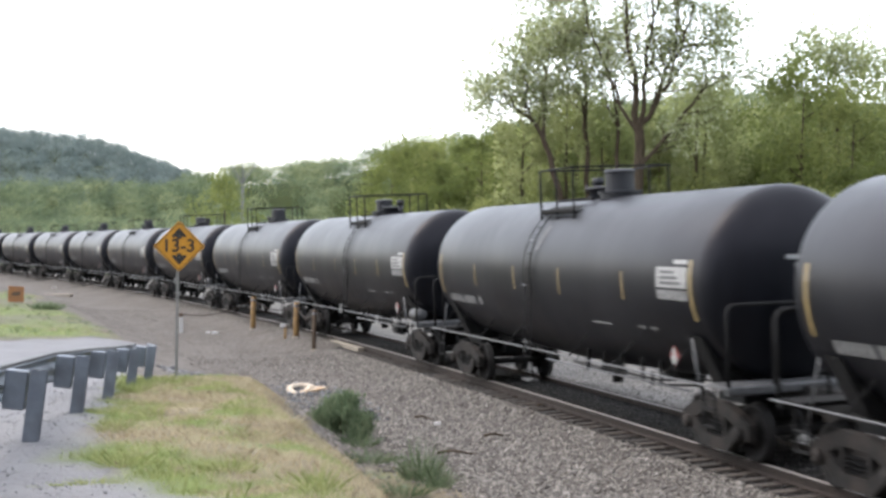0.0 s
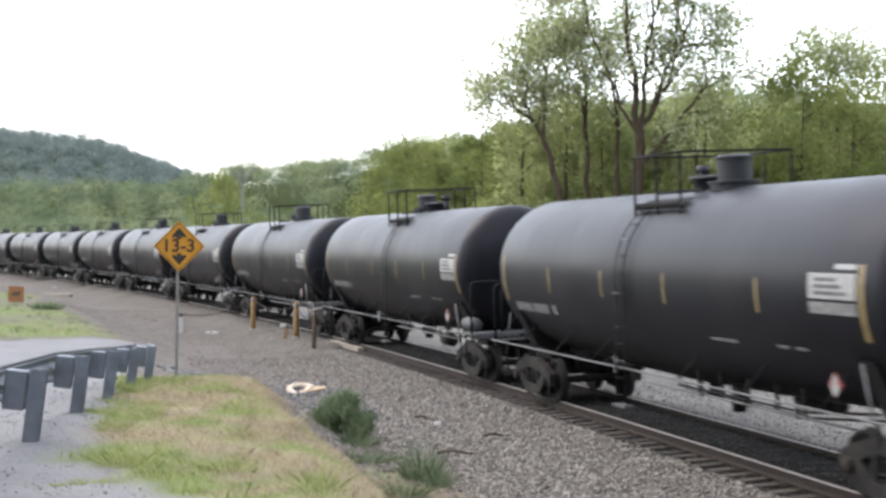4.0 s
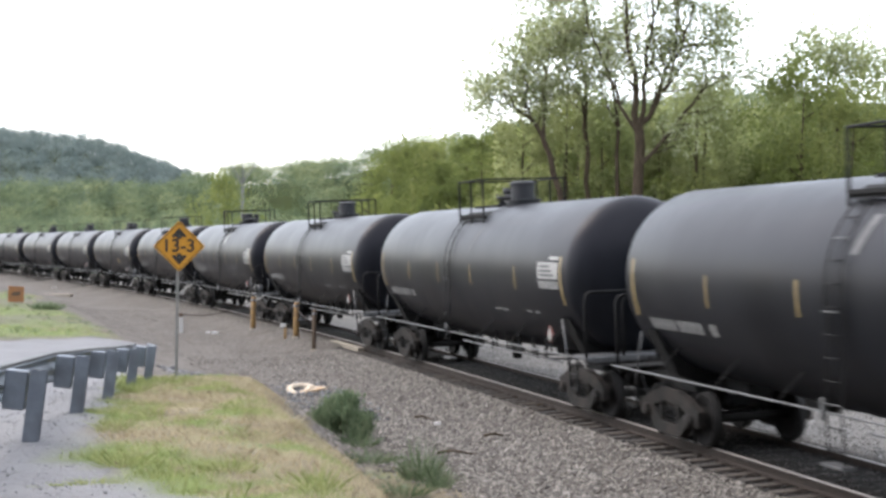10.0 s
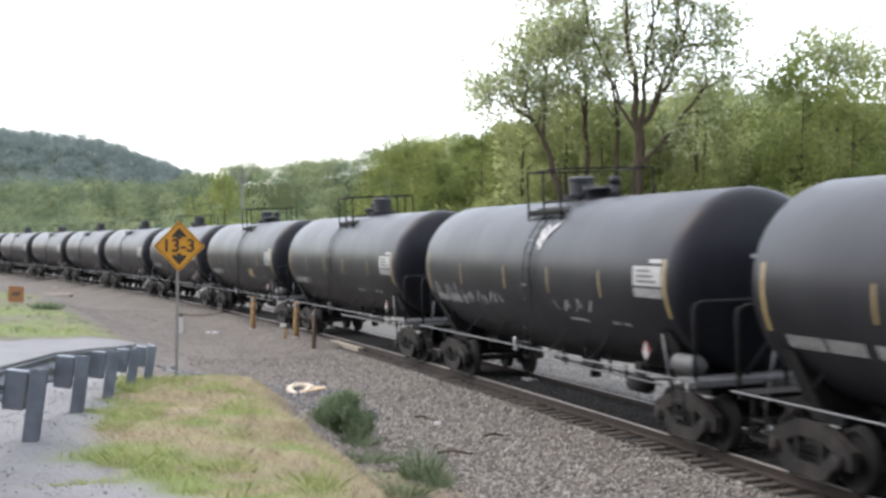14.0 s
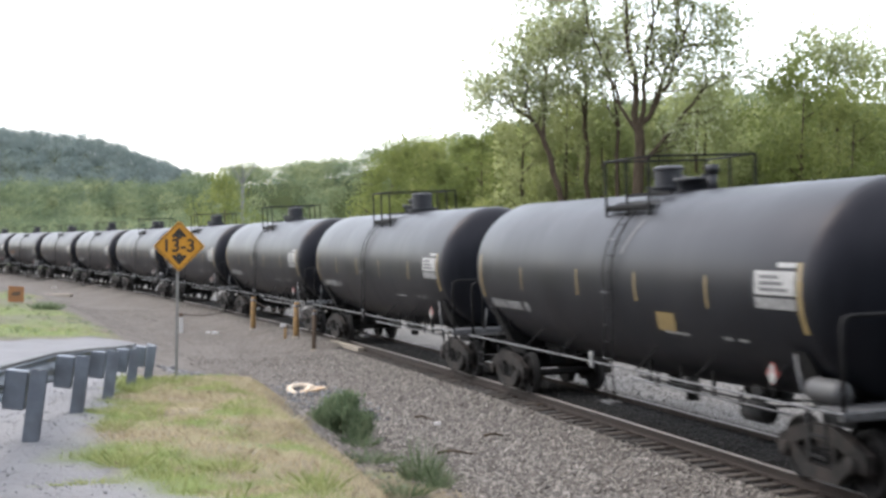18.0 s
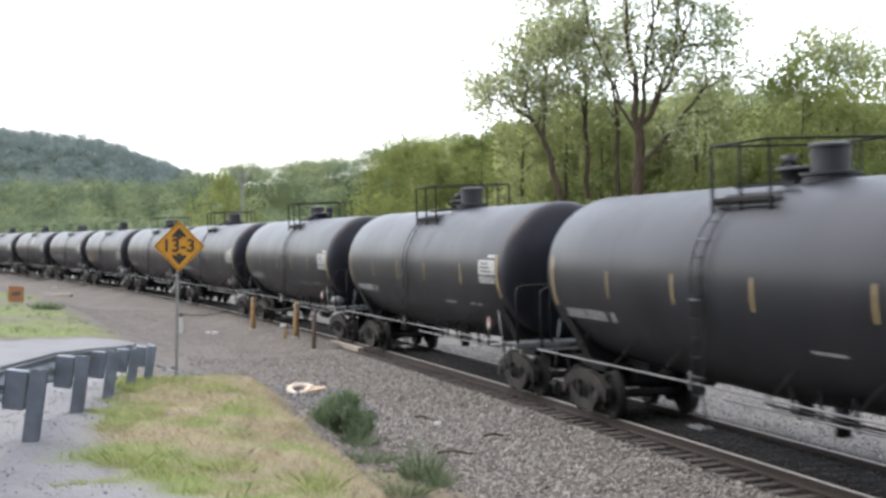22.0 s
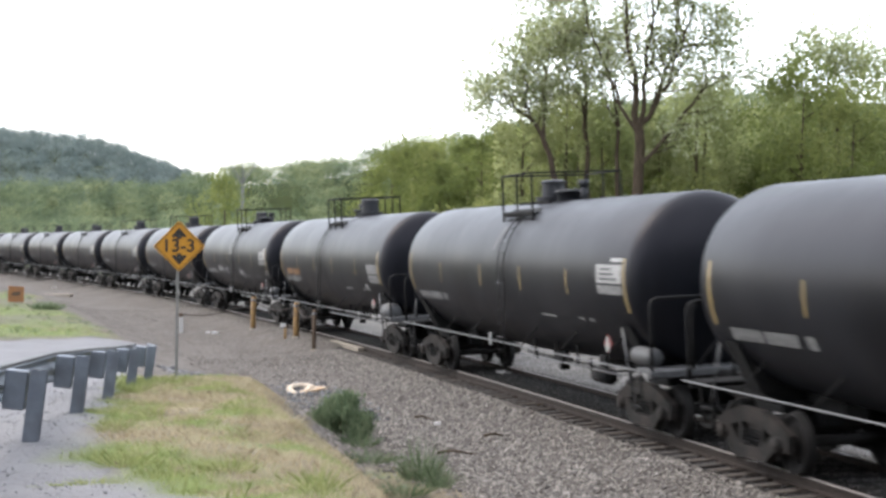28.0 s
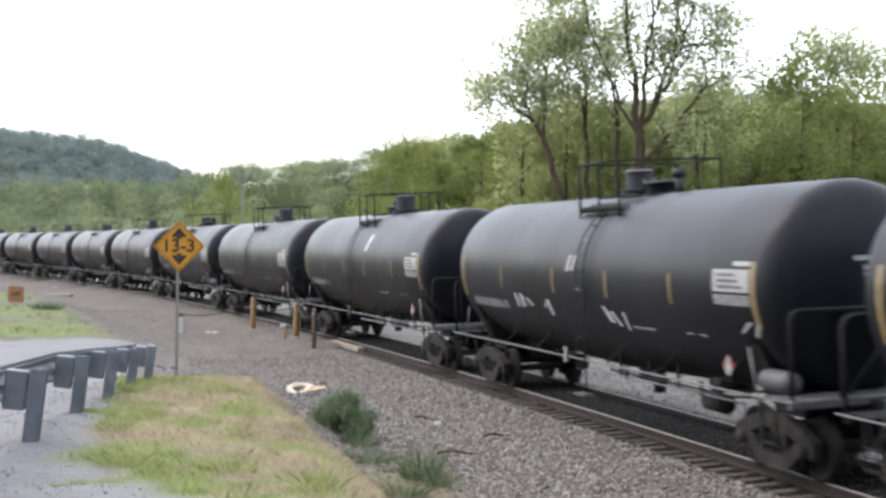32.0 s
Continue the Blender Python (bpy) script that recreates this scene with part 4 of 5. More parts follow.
for k in (-2, 3, 9, 12, 14):
    on_car(k, "paint_streak", side_patch(-.25, -.05, 3.3, 3.8, skew=.2, lift=.008), DIM_SPRAY, "pale drip streak below the walkway")


# ------------------------------------------------------------------ guard rail beside the road
def build_guard_rail():
    g = thing("guard_rail", "galvanized steel guard rail on leaning posts beside the road", "guard rail")
    d = (GR1 - GR0).normalized()
    n = Vector((-d.y, d.x))                       # towards the road
    lean = Matrix.Rotation(radians(7), 3, Vector((d.x, d.y, 0)))
    turn = Matrix.Rotation(math.atan2(d.y, d.x), 3, "Z")
    length = (GR1 - GR0).length
    line = []
    for i in range(-3, 5):
        q = GR0 + d * (length * i / 4)
        z = ground_at(q.x, q.y)
        h = 0.66 - 0.012 * max(i, 0)
        base = Vector((q.x, q.y, z))
        ps = Shape()
        for dx, sx, sy in ((-.062, .012, .14), (.062, .012, .14), (0, .124, .010)):
            ps.box(base + lean @ turn @ Vector((dx, 0, h / 2 - .15)), (sx, sy, h + .3), rot=lean @ turn)
        part("post", ps, GALV, g)
        bs = Shape()
        c = base + lean @ turn @ Vector((0, .19, h - .20))
        bs.box(c, (.13, .20, .36), rot=lean @ turn, bevel=.01)
        part("blockout", bs, GALV, g)
        bolt = Shape().tube([c + lean @ turn @ Vector((-.08, 0, .03)), c + lean @ turn @ Vector((-.064, 0, .03))], .02, 6)
        part("bolt", bolt, GALV, g)
        line.append(base + lean @ turn @ Vector((0, .335, h - .19)))
    prof = [(.0, -.155), (-.02, -.145), (.04, -.11), (.055, -.075), (.04, -.045), (-.02, -.01), (-.02, .01), (.04, .045), (.055, .075), (.04, .11), (-.02, .145), (.0, .155)]
    vs, fs = [], []
    k = len(prof)
    line.append(line[-1] + Vector((d.x, d.y, 0)) * 0.7 + Vector((0, 0, -.03)))
    for p in line:
        for a, b in prof:
            vs.append(p + lean @ turn @ Vector((0, a, b)))
        for a, b in prof:
            vs.append(p + lean @ turn @ Vector((0, a + .006, b)))
    m = 2 * k
    for i in range(len(line) - 1):
        for j in range(k - 1):
            for o in (0, k):
                fs.append((i * m + o + j, i * m + o + j + 1, (i + 1) * m + o + j + 1, (i + 1) * m + o + j))
        for j in (0, k - 1):
            fs.append((i * m + j, (i + 1) * m + j, (i + 1) * m + k + j, i * m + k + j))
    part("rail_beam", Shape().add(vs, fs, True), GALV, g, "corrugated galvanized beam")
    # thin black strip that follows the top edge of the beam
    lip = Shape().tube([p + lean @ turn @ Vector((.0, .02, .165)) for p in line], .028, 6)
    part("top_lip", lip, SIGN_BLACK, g, "dark strip along the beam's top edge")
    e = line[-1]
    end = Shape()
    end.box(e + Vector((.30, -.1, -.02)), (.34, .05, .40), rot=lean @ turn @ Matrix.Rotation(.5, 3, "Z"), bevel=.01)
    part("end_plate", end, GALV, g)


build_guard_rail()


# ------------------------------------------------------------------ signs and posts
def text_shape(words, size):
    cu = bpy.data.curves.new("words", "FONT")
    cu.body, cu.size, cu.align_x, cu.align_y, cu.extrude, cu.offset = words, size, "CENTER", "CENTER", 0.002, 0.006
    ob = bpy.data.objects.new("words", cu)
    scene.collection.objects.link(ob)
    me = bpy.data.meshes.new_from_object(ob.evaluated_get(bpy.context.evaluated_depsgraph_get()))
    bpy.data.objects.remove(ob)
    return me


def rounded_diamond(r, cut=0.06):
    pts = []
    for k in range(4):
        a = k * math.pi / 2
        c = Vector((math.cos(a) * r, math.sin(a) * r))
        e0 = Vector((math.cos(a - math.pi / 2) * r, math.sin(a - math.pi / 2) * r))
        e1 = Vector((math.cos(a + math.pi / 2) * r, math.sin(a + math.pi / 2) * r))
        p0, p1 = c + (e0 - c) * cut, c + (e1 - c) * cut
        pts += [tuple(p0), tuple((p0 + p1) / 2 * .35 + c * .65), tuple(p1)]
    return pts


def upright(x, y, z):
    """A pose whose own x-z plane faces the camera's side of the track."""
    return Matrix.Translation((x, y, z)) @ Matrix.Rotation(math.atan2(-x, y) * 1.0, 4, "Z")


def build_clearance_sign():
    x, y = -4.835, 25.9
    z = ground_at(x, y)
    r = 0.47
    zc = 3.234 + (441 - 437) / 2501 * y           # centre of the plate
    s = thing("clearance_sign", "orange diamond low clearance sign on a thin metal post", "road sign", upright(x, y, z))
    h = zc - z
    part("post", Shape().box((-.035, .03, h / 2 - .1), (.05, .03, h + .9), rot=Matrix.Rotation(radians(.6), 3, "Y"), bevel=.006), SIGN_POST, s)
    plate = part("plate", Shape().slab([(a, b + h) for a, b in rounded_diamond(r)], "y", -.004, .004), SIGN_ORANGE, s, "orange diamond plate")
    ring_o, ring_i = rounded_diamond(r * .94), rounded_diamond(r * .90)
    n = len(ring_o)
    ring = Shape().add([(a, -.007, b + h) for a, b in ring_o] + [(a, -.007, b + h) for a, b in ring_i], [(i, (i + 1) % n, n + (i + 1) % n, n + i) for i in range(n)])
    part("border_line", ring, SIGN_BLACK, plate)
    t = text_shape("13-3", .33)
    ob = part("number", t, None, plate, "black figures")
    t.materials.append(SIGN_BLACK)
    ob.matrix_local = Matrix.Translation((-.01, -.008, h)) @ Matrix.Rotation(radians(90), 4, "X")
    for sg in (1, -1):
        q = [(-.13, .16), (-.13, .19), (0, .345), (.13, .19), (.13, .16), (.045, .175), (.045, .13), (-.045, .13), (-.045, .175)]
        part("arrow", Shape().slab([(a, sg * b + h) for a, b in q], "y", -.010, -.006), SIGN_BLACK, plate)
    for b in (-.2, .2):
        part("bolt", Shape().lathe([(-.018, .001), (-.018, .012), (-.004, .014)], "y", (0, 0, h + b), 8), GALV, plate)


build_clearance_sign()


def build_small_sign():
    x, y = -22.2, 73.45
    z = ground_at(x, y)
    s = thing("warning_sign", "small orange square warning sign low on the grass bank", "road sign", upright(x, y, z))
    part("post", Shape().box((0, .03, .28), (.06, .04, .9), bevel=.006), BROWN_WOOD, s)
    sq = [(-.40, .10), (.40, .06), (.42, .88), (-.36, .92)]
    pl = part("plate", Shape().slab(sq, "y", -.006, .006), SIGN_FADED, s, "faded orange plate")
    part("symbol", Shape().slab([(-.22, .46), (-.12, .62), (.2, .62), (.26, .48), (.1, .40), (-.1, .40)], "y", -.012, -.007), BROWN_WOOD, pl)


build_small_sign()


def build_posts():
    spots = [(-7.93, 59.1, 1.36, .11, POST_WOOD, "orange painted timber post by the track"), (-5.50, 53.0, 1.32, .105, POST_WOOD, "orange painted timber post by the track"),
             (-4.42, 48.5, 1.40, .075, BROWN_WOOD, "brown weathered timber post by the track")]
    tops = []
    for x, y, h, r, m, label in spots:
        z = ground_at(x, y)
        sh = Shape().tube([(0, 0, -.35), (0, 0, h * .5), (.02, 0, h - .04), (.02, 0, h)], [r * 1.05, r, r, r * .8], 10, smooth=True)
        p = thing("bollard_post", label, "post", Matrix.Translation((x, y, z)), group="posts beside the crossing")
        part("post", sh, m, p)
        part("foot_collar", Shape().lathe([(-.05, r * 1.5), (.03, r * 1.4), (.06, r * 1.02)], "z", (0, 0, 0), 10), PALE_WOOD, p)
        part("cable_ring", Shape().lathe([(h - .16, r * .96), (h - .15, r * 1.15), (h - .11, r * 1.15), (h - .10, r * .96)], "z", (.01, 0, 0), 10), GALV, p)
        tops.append(Vector((x, y, z + h - .13)))
    x, y = -11.05, 59.7
    z = ground_at(x, y)
    st = thing("marker_stub", "short white marker post with a dark cap", "marker post", Matrix.Translation((x, y, z)))
    part("post", Shape().box((0, 0, .27), (.16, .10, .84), bevel=.02), WHITE_PAINT, st)
    part("cap", Shape().box((0, 0, .77), (.17, .12, .18), bevel=.02), BROWN_WOOD, st)
    ends = [Vector((x, y, z + .80))] + tops
    for a, b in ((0, 1), (1, 2), (2, 3)):
        p, q = ends[a], ends[b]
        pts = [p.lerp(q, t) - Vector((0, 0, .28 * 4 * t * (1 - t))) for t in np.linspace(0, 1, 13)]
        thing("barrier_cable", "thin rusty cable sagging between the posts", "cable", group="cables between the posts", shape=Shape().tube(pts, .022, 6), material=RAIL)
    x, y = -5.95, 53.3
    z = ground_at(x, y)
    s = thing("marker_stub", "short yellow stake with a white tag", "marker post", Matrix.Translation((x, y, z)))
    part("stake", Shape().tube([(0, 0, -.2), (.02, 0, .5)], .05, 6), POST_WOOD, s)
    part("tag", Shape().box((-.06, -.05, .5), (.22, .06, .16), bevel=.02), WHITE_PAINT, s)


build_posts()


def build_crossing_boards():
    for a, b, v in ((-17.0, -13.0, 1.0),):
        n = 8
        P = [on_track(a + (b - a) * i / n, v + dv, w) for i in range(n + 1) for dv, w in ((-.11, -.22), (.11, -.22), (.11, -.06), (-.11, -.06))]
        sh = Shape().add(P, [(4 * i + j, 4 * i + (j + 1) % 4, 4 * i + 4 + (j + 1) % 4, 4 * i + 4 + j) for i in range(n) for j in range(4)] + [(0, 1, 2, 3), (4 * n + 3, 4 * n + 2, 4 * n + 1, 4 * n)])
        thing("crossing_board", "pale weathered timber board lying along the rail", "timber board", shape=sh, material=PALE_WOOD)


build_crossing_boards()


def build_debris():
    x, y = -3.66, 36.4
    z = ground_at(x, y)
    d = thing("broken_lid", "cream broken plastic lid with an oval hole on gravel", "debris", Matrix.Translation((x, y, z + .03)) @ Matrix.Rotation(radians(14), 4, "X") @ Matrix.Rotation(radians(-4), 4, "Y"))
    n = 24
    vs, fs = [], []
    for i in range(n):
        a = 2 * math.pi * i / n
        wob = 1 + .10 * math.sin(3 * a + .6) + .06 * math.sin(7 * a)
        ro = (.36 * wob, .27 * wob)
        for zz, f in ((.0, 1.0), (.09, .93), (.10, .52), (.03, .46)):
            off = -.02 if f < .6 else 0
            vs.append((ro[0] * f * math.cos(a) + off, ro[1] * f * math.sin(a), zz + .05 * math.sin(a)))
    for i in range(n):
        for j in range(3):
            a, b = i * 4 + j, ((i + 1) % n) * 4 + j
            fs.append((a, b, b + 1, a + 1))
    part("lid_ring", Shape().add(vs, fs, True), CREAM, d)
    part("torn_flap", Shape().slab([(.26, -.20), (.46, -.16), (.70, -.02), (.62, .08), (.40, .12), (.28, .18)], "z", .02, .06), CREAM, d)
    rng = random.Random(8)
    # sticks and litter on the stones
    for x, y, l, yaw in ((1.06, 27.5, .55, .5), (.28, 25.3, .75, .12), (-.4, 30.4, .4, -.2), (2.2, 31.2, .3, .8)):
        z = ground_at(x, y) + .06
        pts = [(x + (t - .5) * l * math.cos(yaw), y + (t - .5) * l * math.sin(yaw), z + .03 * math.sin(t * 5)) for t in np.linspace(0, 1, 6)]
        thing("stick", "dark dead stick lying on the ballast", "stick", group="sticks on the ballast", shape=Shape().tube(pts, [.03, .028, .026, .022, .018, .01], 6), material=BARK)
    for x, y, sx in ((-31.8, 115.5, .5), (-9.5, 59.0, .35), (-9.9, 59.6, .25), (-2.4, 32.9, .16), (-1.55, 27.6, .14), (-.1, 29.6, .18)):
        z = ground_at(x, y)
        pts = []
        for k in range(7):
            a = 2 * math.pi * k / 7
            r = sx * rng.uniform(.35, .55)
            pts.append((r * math.cos(a), r * math.sin(a)))
        thing("pale_rock", "pale flat rock lying on the gravel", "rock", Matrix.Translation((x, y, z)), group="pale rocks", shape=Shape().slab(pts, "z", -.03, sx * .3), material=WHITE_PAINT)
    x, y = -27.5, 99
    thing("concrete_slab", "pale concrete slab lying beside the line", "concrete slab", Matrix.Translation((x, y, ground_at(x, y) + .05)), shape=Shape().box((0, 0, 0), (3.0, .8, .3), bevel=.04), material=PALE_WOOD)


build_debris()


# ------------------------------------------------------------------ trees
def leaf_quads(centres, size, rng, out=None, up=0.25):
    """Small bent leaf pieces round the given points; out: preferred facing."""
    n = len(centres)
    nrm = rng.normal(size=(n, 3))
    if out is not None:
        nrm = nrm * 0.75 + out
    nrm[:, 2] += up
    nrm /= np.linalg.norm(nrm, axis=1, keepdims=True) + 1e-9
    a = np.cross(nrm, rng.normal(size=(n, 3)))
    a /= np.linalg.norm(a, axis=1, keepdims=True) + 1e-9
    b = np.cross(nrm, a)
    sz = (size * rng.uniform(.6, 1.4, n))[:, None]
    c = np.asarray(centres)
    w = rng.uniform(.35, .65, n)[:, None]
    fold = nrm * sz * rng.uniform(-.25, .25, n)[:, None]
    return np.stack([c - a * sz, c - b * sz * w + fold, c + a * sz, c + b * sz * w + fold], 1)


def grow(shape, p, d, length, r, depth, rng, tips, spread=0.55, kids=(2, 3), droop=0.0):
    """A limb of four bent pieces with its smaller limbs; collects twig points."""
    pts, rs = [p], [r]
    q, dd = p.copy(), d.copy()
    for i in range(4):
        dd = (dd + Vector((rng.gauss(0, .12), rng.gauss(0, .12), rng.gauss(.04, .08) - droop))).normalized()
        q = q + dd * length / 4
        pts.append(q.copy())
        rs.append(r * (1 - .13 * (i + 1)))
        if depth <= 3:
            tips.append(tuple(q))
    shape.tube(pts, rs, 7 if r > .1 else (5 if r > .04 else 4), caps=False)
    if depth <= 0:
        return
    for k in range(rng.randint(*kids)):
        i = rng.choice([2, 3, 4, 4])
        side = Vector((rng.gauss(0, 1), rng.gauss(0, 1), rng.gauss(.2, .6)))
        side = (side - dd * side.dot(dd)).normalized()
        nd = (dd * (1 - spread) + side * spread * rng.uniform(.7, 1.3)).normalized()
        grow(shape, pts[i], nd, length * rng.uniform(.58, .82), rs[i] * rng.uniform(.5, .7), depth - 1, rng, tips, spread, kids, droop)


def open_tree(name, label, x, y, stems, trunk_h, r, limb, depth, seed, leaves, leaf, material, lean=(0, 0), spread=0.42, fan=0.40):
    """A sparse tree whose limbs show: trunk, forks and thin foliage."""
    rng = random.Random(seed)
    nr = np.random.default_rng(seed)
    t = thing(name, label, "tree", Matrix.Translation((x, y, ground_at(x, y))))
    sh, tips = Shape(), []
    top = Vector((lean[0], lean[1], trunk_h))
    sh.tube([(0, 0, -.3), (0, 0, .3), tuple(top * .35 + Vector((rng.gauss(0, .1), 0, 0))), tuple(top * .7), tuple(top)], [r * 1.35, r * 1.08, r * .95, r * .88, r * .8], 10, caps=False)
    part("trunk", sh, BARK, t)
    sh = Shape()
    for k in range(stems):
        a = 2 * math.pi * (k + rng.uniform(-.2, .2)) / stems
        d = Vector((math.cos(a) * fan + lean[0] * .08, math.sin(a) * fan, 1)).normalized()
        grow(sh, top, d, limb * rng.uniform(.85, 1.15), r * .4, depth, rng, tips, spread)
    part("branchwork", sh, BARK, t)
    tips = np.array(tips)
    per = max(1, leaves // len(tips))
    c = np.repeat(tips, per, 0) + nr.normal(size=(len(tips) * per, 3)) * np.array([.38, .38, .30])
    part("foliage", soup("foliage", leaf_quads(c, leaf, nr), material=material), None, t, "sparse young leaves")
    return t


def limbed_tree(label, y, base_x, base_r, stems, seed, leaves, leaf, limb=1.9, twig=3, each=5, bark=BARK):
    """A tree whose stems run as given: each stem is a line of (x, z) in the plane of the tree, its first point on the stem it leaves."""
    rng, nr = random.Random(seed), np.random.default_rng(seed)
    z0 = ground_at(base_x, y)
    t = thing("tree", label, "tree", Matrix.Translation((base_x, y, z0)))
    tips = []
    sh = Shape()
    for k, (r0, r1, line) in enumerate(stems):
        depth = 0 if k == 0 else rng.uniform(-1.6, 1.6)
        pts = []
        for i, (a, b) in enumerate(zip(line, line[1:])):
            for f in (0, .34, .67):
                q = (i + f) / (len(line) - 1)
                jit = .07 if pts else 0
                pts.append(Vector((a[0] + (b[0] - a[0]) * f - base_x + rng.gauss(0, jit), depth * q + rng.gauss(0, jit), a[1] + (b[1] - a[1]) * f - z0)))
        pts.append(Vector((line[-1][0] - base_x, depth, line[-1][1] - z0)))
        n = len(pts)
        rs = [r0 + (r1 - r0) * i / (n - 1) for i in range(n)]
        if k == 0:
            rs[0] *= 1.35
            part("trunk", Shape().tube(pts, rs, 10, caps=False), bark, t)
            continue
        sh.tube(pts, rs, 8, caps=False)
        for i in range(max(1, n // 4), n):
            for _ in range(rng.randint(1, 2) if i < n - 1 else each):
                d = (pts[min(i + 1, n - 1)] - pts[i - 1]).normalized()
                side = Vector((rng.gauss(0, 1), rng.gauss(0, 1), rng.gauss(.15, .5)))
                side = (side - d * side.dot(d)).normalized()
                grow(sh, pts[i], (d * .55 + side * .6).normalized(), limb * rng.uniform(.6, 1.15), min(.05, rs[i] * .6), twig - 1, rng, tips, .5)
    part("branchwork", sh, bark, t)
    tips = np.array(tips)
    per = max(1, round(leaves / len(tips)))
    c = np.repeat(tips, per, 0) + nr.normal(size=(len(tips) * per, 3)) * np.array([.40, .40, .32])
    part("foliage", soup("foliage", leaf_quads(c, leaf, nr), material=LEAF_PALE), None, t, "sparse young leaves")
    return t


limbed_tree("tall forked tree with thin young leaves behind the train", 70.0, 9.6, .27, [
    (.33, .25, [(9.6, -.5), (9.55, 3.0), (9.6, 6.2), (9.66, 9.5)]),
    (.19, .03, [(9.62, 9.3), (9.41, 11.1), (9.07, 13.3), (8.85, 15.6), (8.7, 17.4)]),
    (.13, .03, [(9.7, 9.4), (9.88, 11.4), (10.25, 13.9), (10.5, 16.4), (10.6, 17.8)]),
    (.17, .03, [(9.7, 9.2), (10.3, 10.1), (11.0, 11.4), (11.8, 13.3), (12.3, 15.1)]),
    (.10, .03, [(10.3, 10.1), (10.9, 11.6), (11.5, 13.4), (11.8, 15.2), (12.0, 16.9)]),
    (.13, .03, [(9.62, 7.2), (10.3, 8.0), (11.37, 9.4), (12.6, 10.9), (13.2, 11.7)]),
    (.10, .03, [(9.6, 9.0), (8.85, 10.4), (8.0, 12.5), (7.3, 14.7), (7.0, 16.0)]),
    (.07, .03, [(11.8, 13.3), (12.7, 13.5), (13.4, 13.9)])], 12, 13500, .108, 1.45)
limbed_tree("crooked tree with sparse young leaves leaning over", 71.5, 6.0, .17, [
    (.19, .14, [(6.0, -.5), (6.1, 3.2), (5.95, 6.2), (5.1, 8.7)]),
    (.12, .03, [(5.1, 8.7), (4.45, 9.8), (3.5, 10.4), (2.6, 10.7)]),
    (.10, .03, [(5.1, 8.7), (5.0, 10.6), (5.2, 12.4), (5.9, 14.0)]),
    (.07, .03, [(4.45, 9.8), (4.1, 11.4), (3.8, 12.6)])], 5, 5600, .112, 1.25, 3, 4)
limbed_tree("slender dark-stemmed tree with thin young leaves", 74.0, 7.6, .13, [
    (.15, .12, [(7.65, -.5), (7.62, 3.4), (7.6, 6.8), (7.45, 10.9)]),
    (.10, .02, [(7.45, 10.9), (7.1, 14.2), (6.9, 16.0)]),
    (.06, .02, [(7.5, 9.8), (6.9, 11.6), (6.0, 13.3)]),
    (.06, .02, [(7.3, 12.0), (6.3, 13.8), (5.6, 15.6)])], 7, 5000, .115, 1.5, 3, 5)
limbed_tree("slender dark-stemmed tree with thin young leaves", 73.0, 9.0, .11, [
    (.13, .10, [(9.0, -.5), (9.0, 3.4), (9.0, 6.6), (8.9, 10.9)]),
    (.08, .02, [(8.9, 10.9), (8.65, 12.9), (8.6, 14.0)]),
    (.05, .02, [(8.95, 9.6), (8.3, 10.9), (7.9, 11.9)])], 15, 1800, .11, 1.2, 3, 4)
limbed_tree("bare grey tree standing above the far woods", 210.0, -29.9, .2, [
    (.30, .20, [(-29.9, -.5), (-29.9, 6.0), (-29.8, 12.5)]),
    (.16, .05, [(-29.8, 12.5), (-29.7, 14.5), (-29.5, 16.4)]),
    (.13, .05, [(-29.8, 12.5), (-30.8, 14.3), (-31.5, 15.8)]),
    (.13, .05, [(-29.7, 13.0), (-28.6, 14.6), (-27.8, 15.6)])], 23, 60, .10, 1.5, 3, 4, PALE_BARK)
open_tree("tree", "pale young tree rising above the wood's edge", 21.0, 76.0, 5, 9.8, .15, 2.3, 4, 21, 3600, .11, LEAF_PALE, (.2, 0), .50)


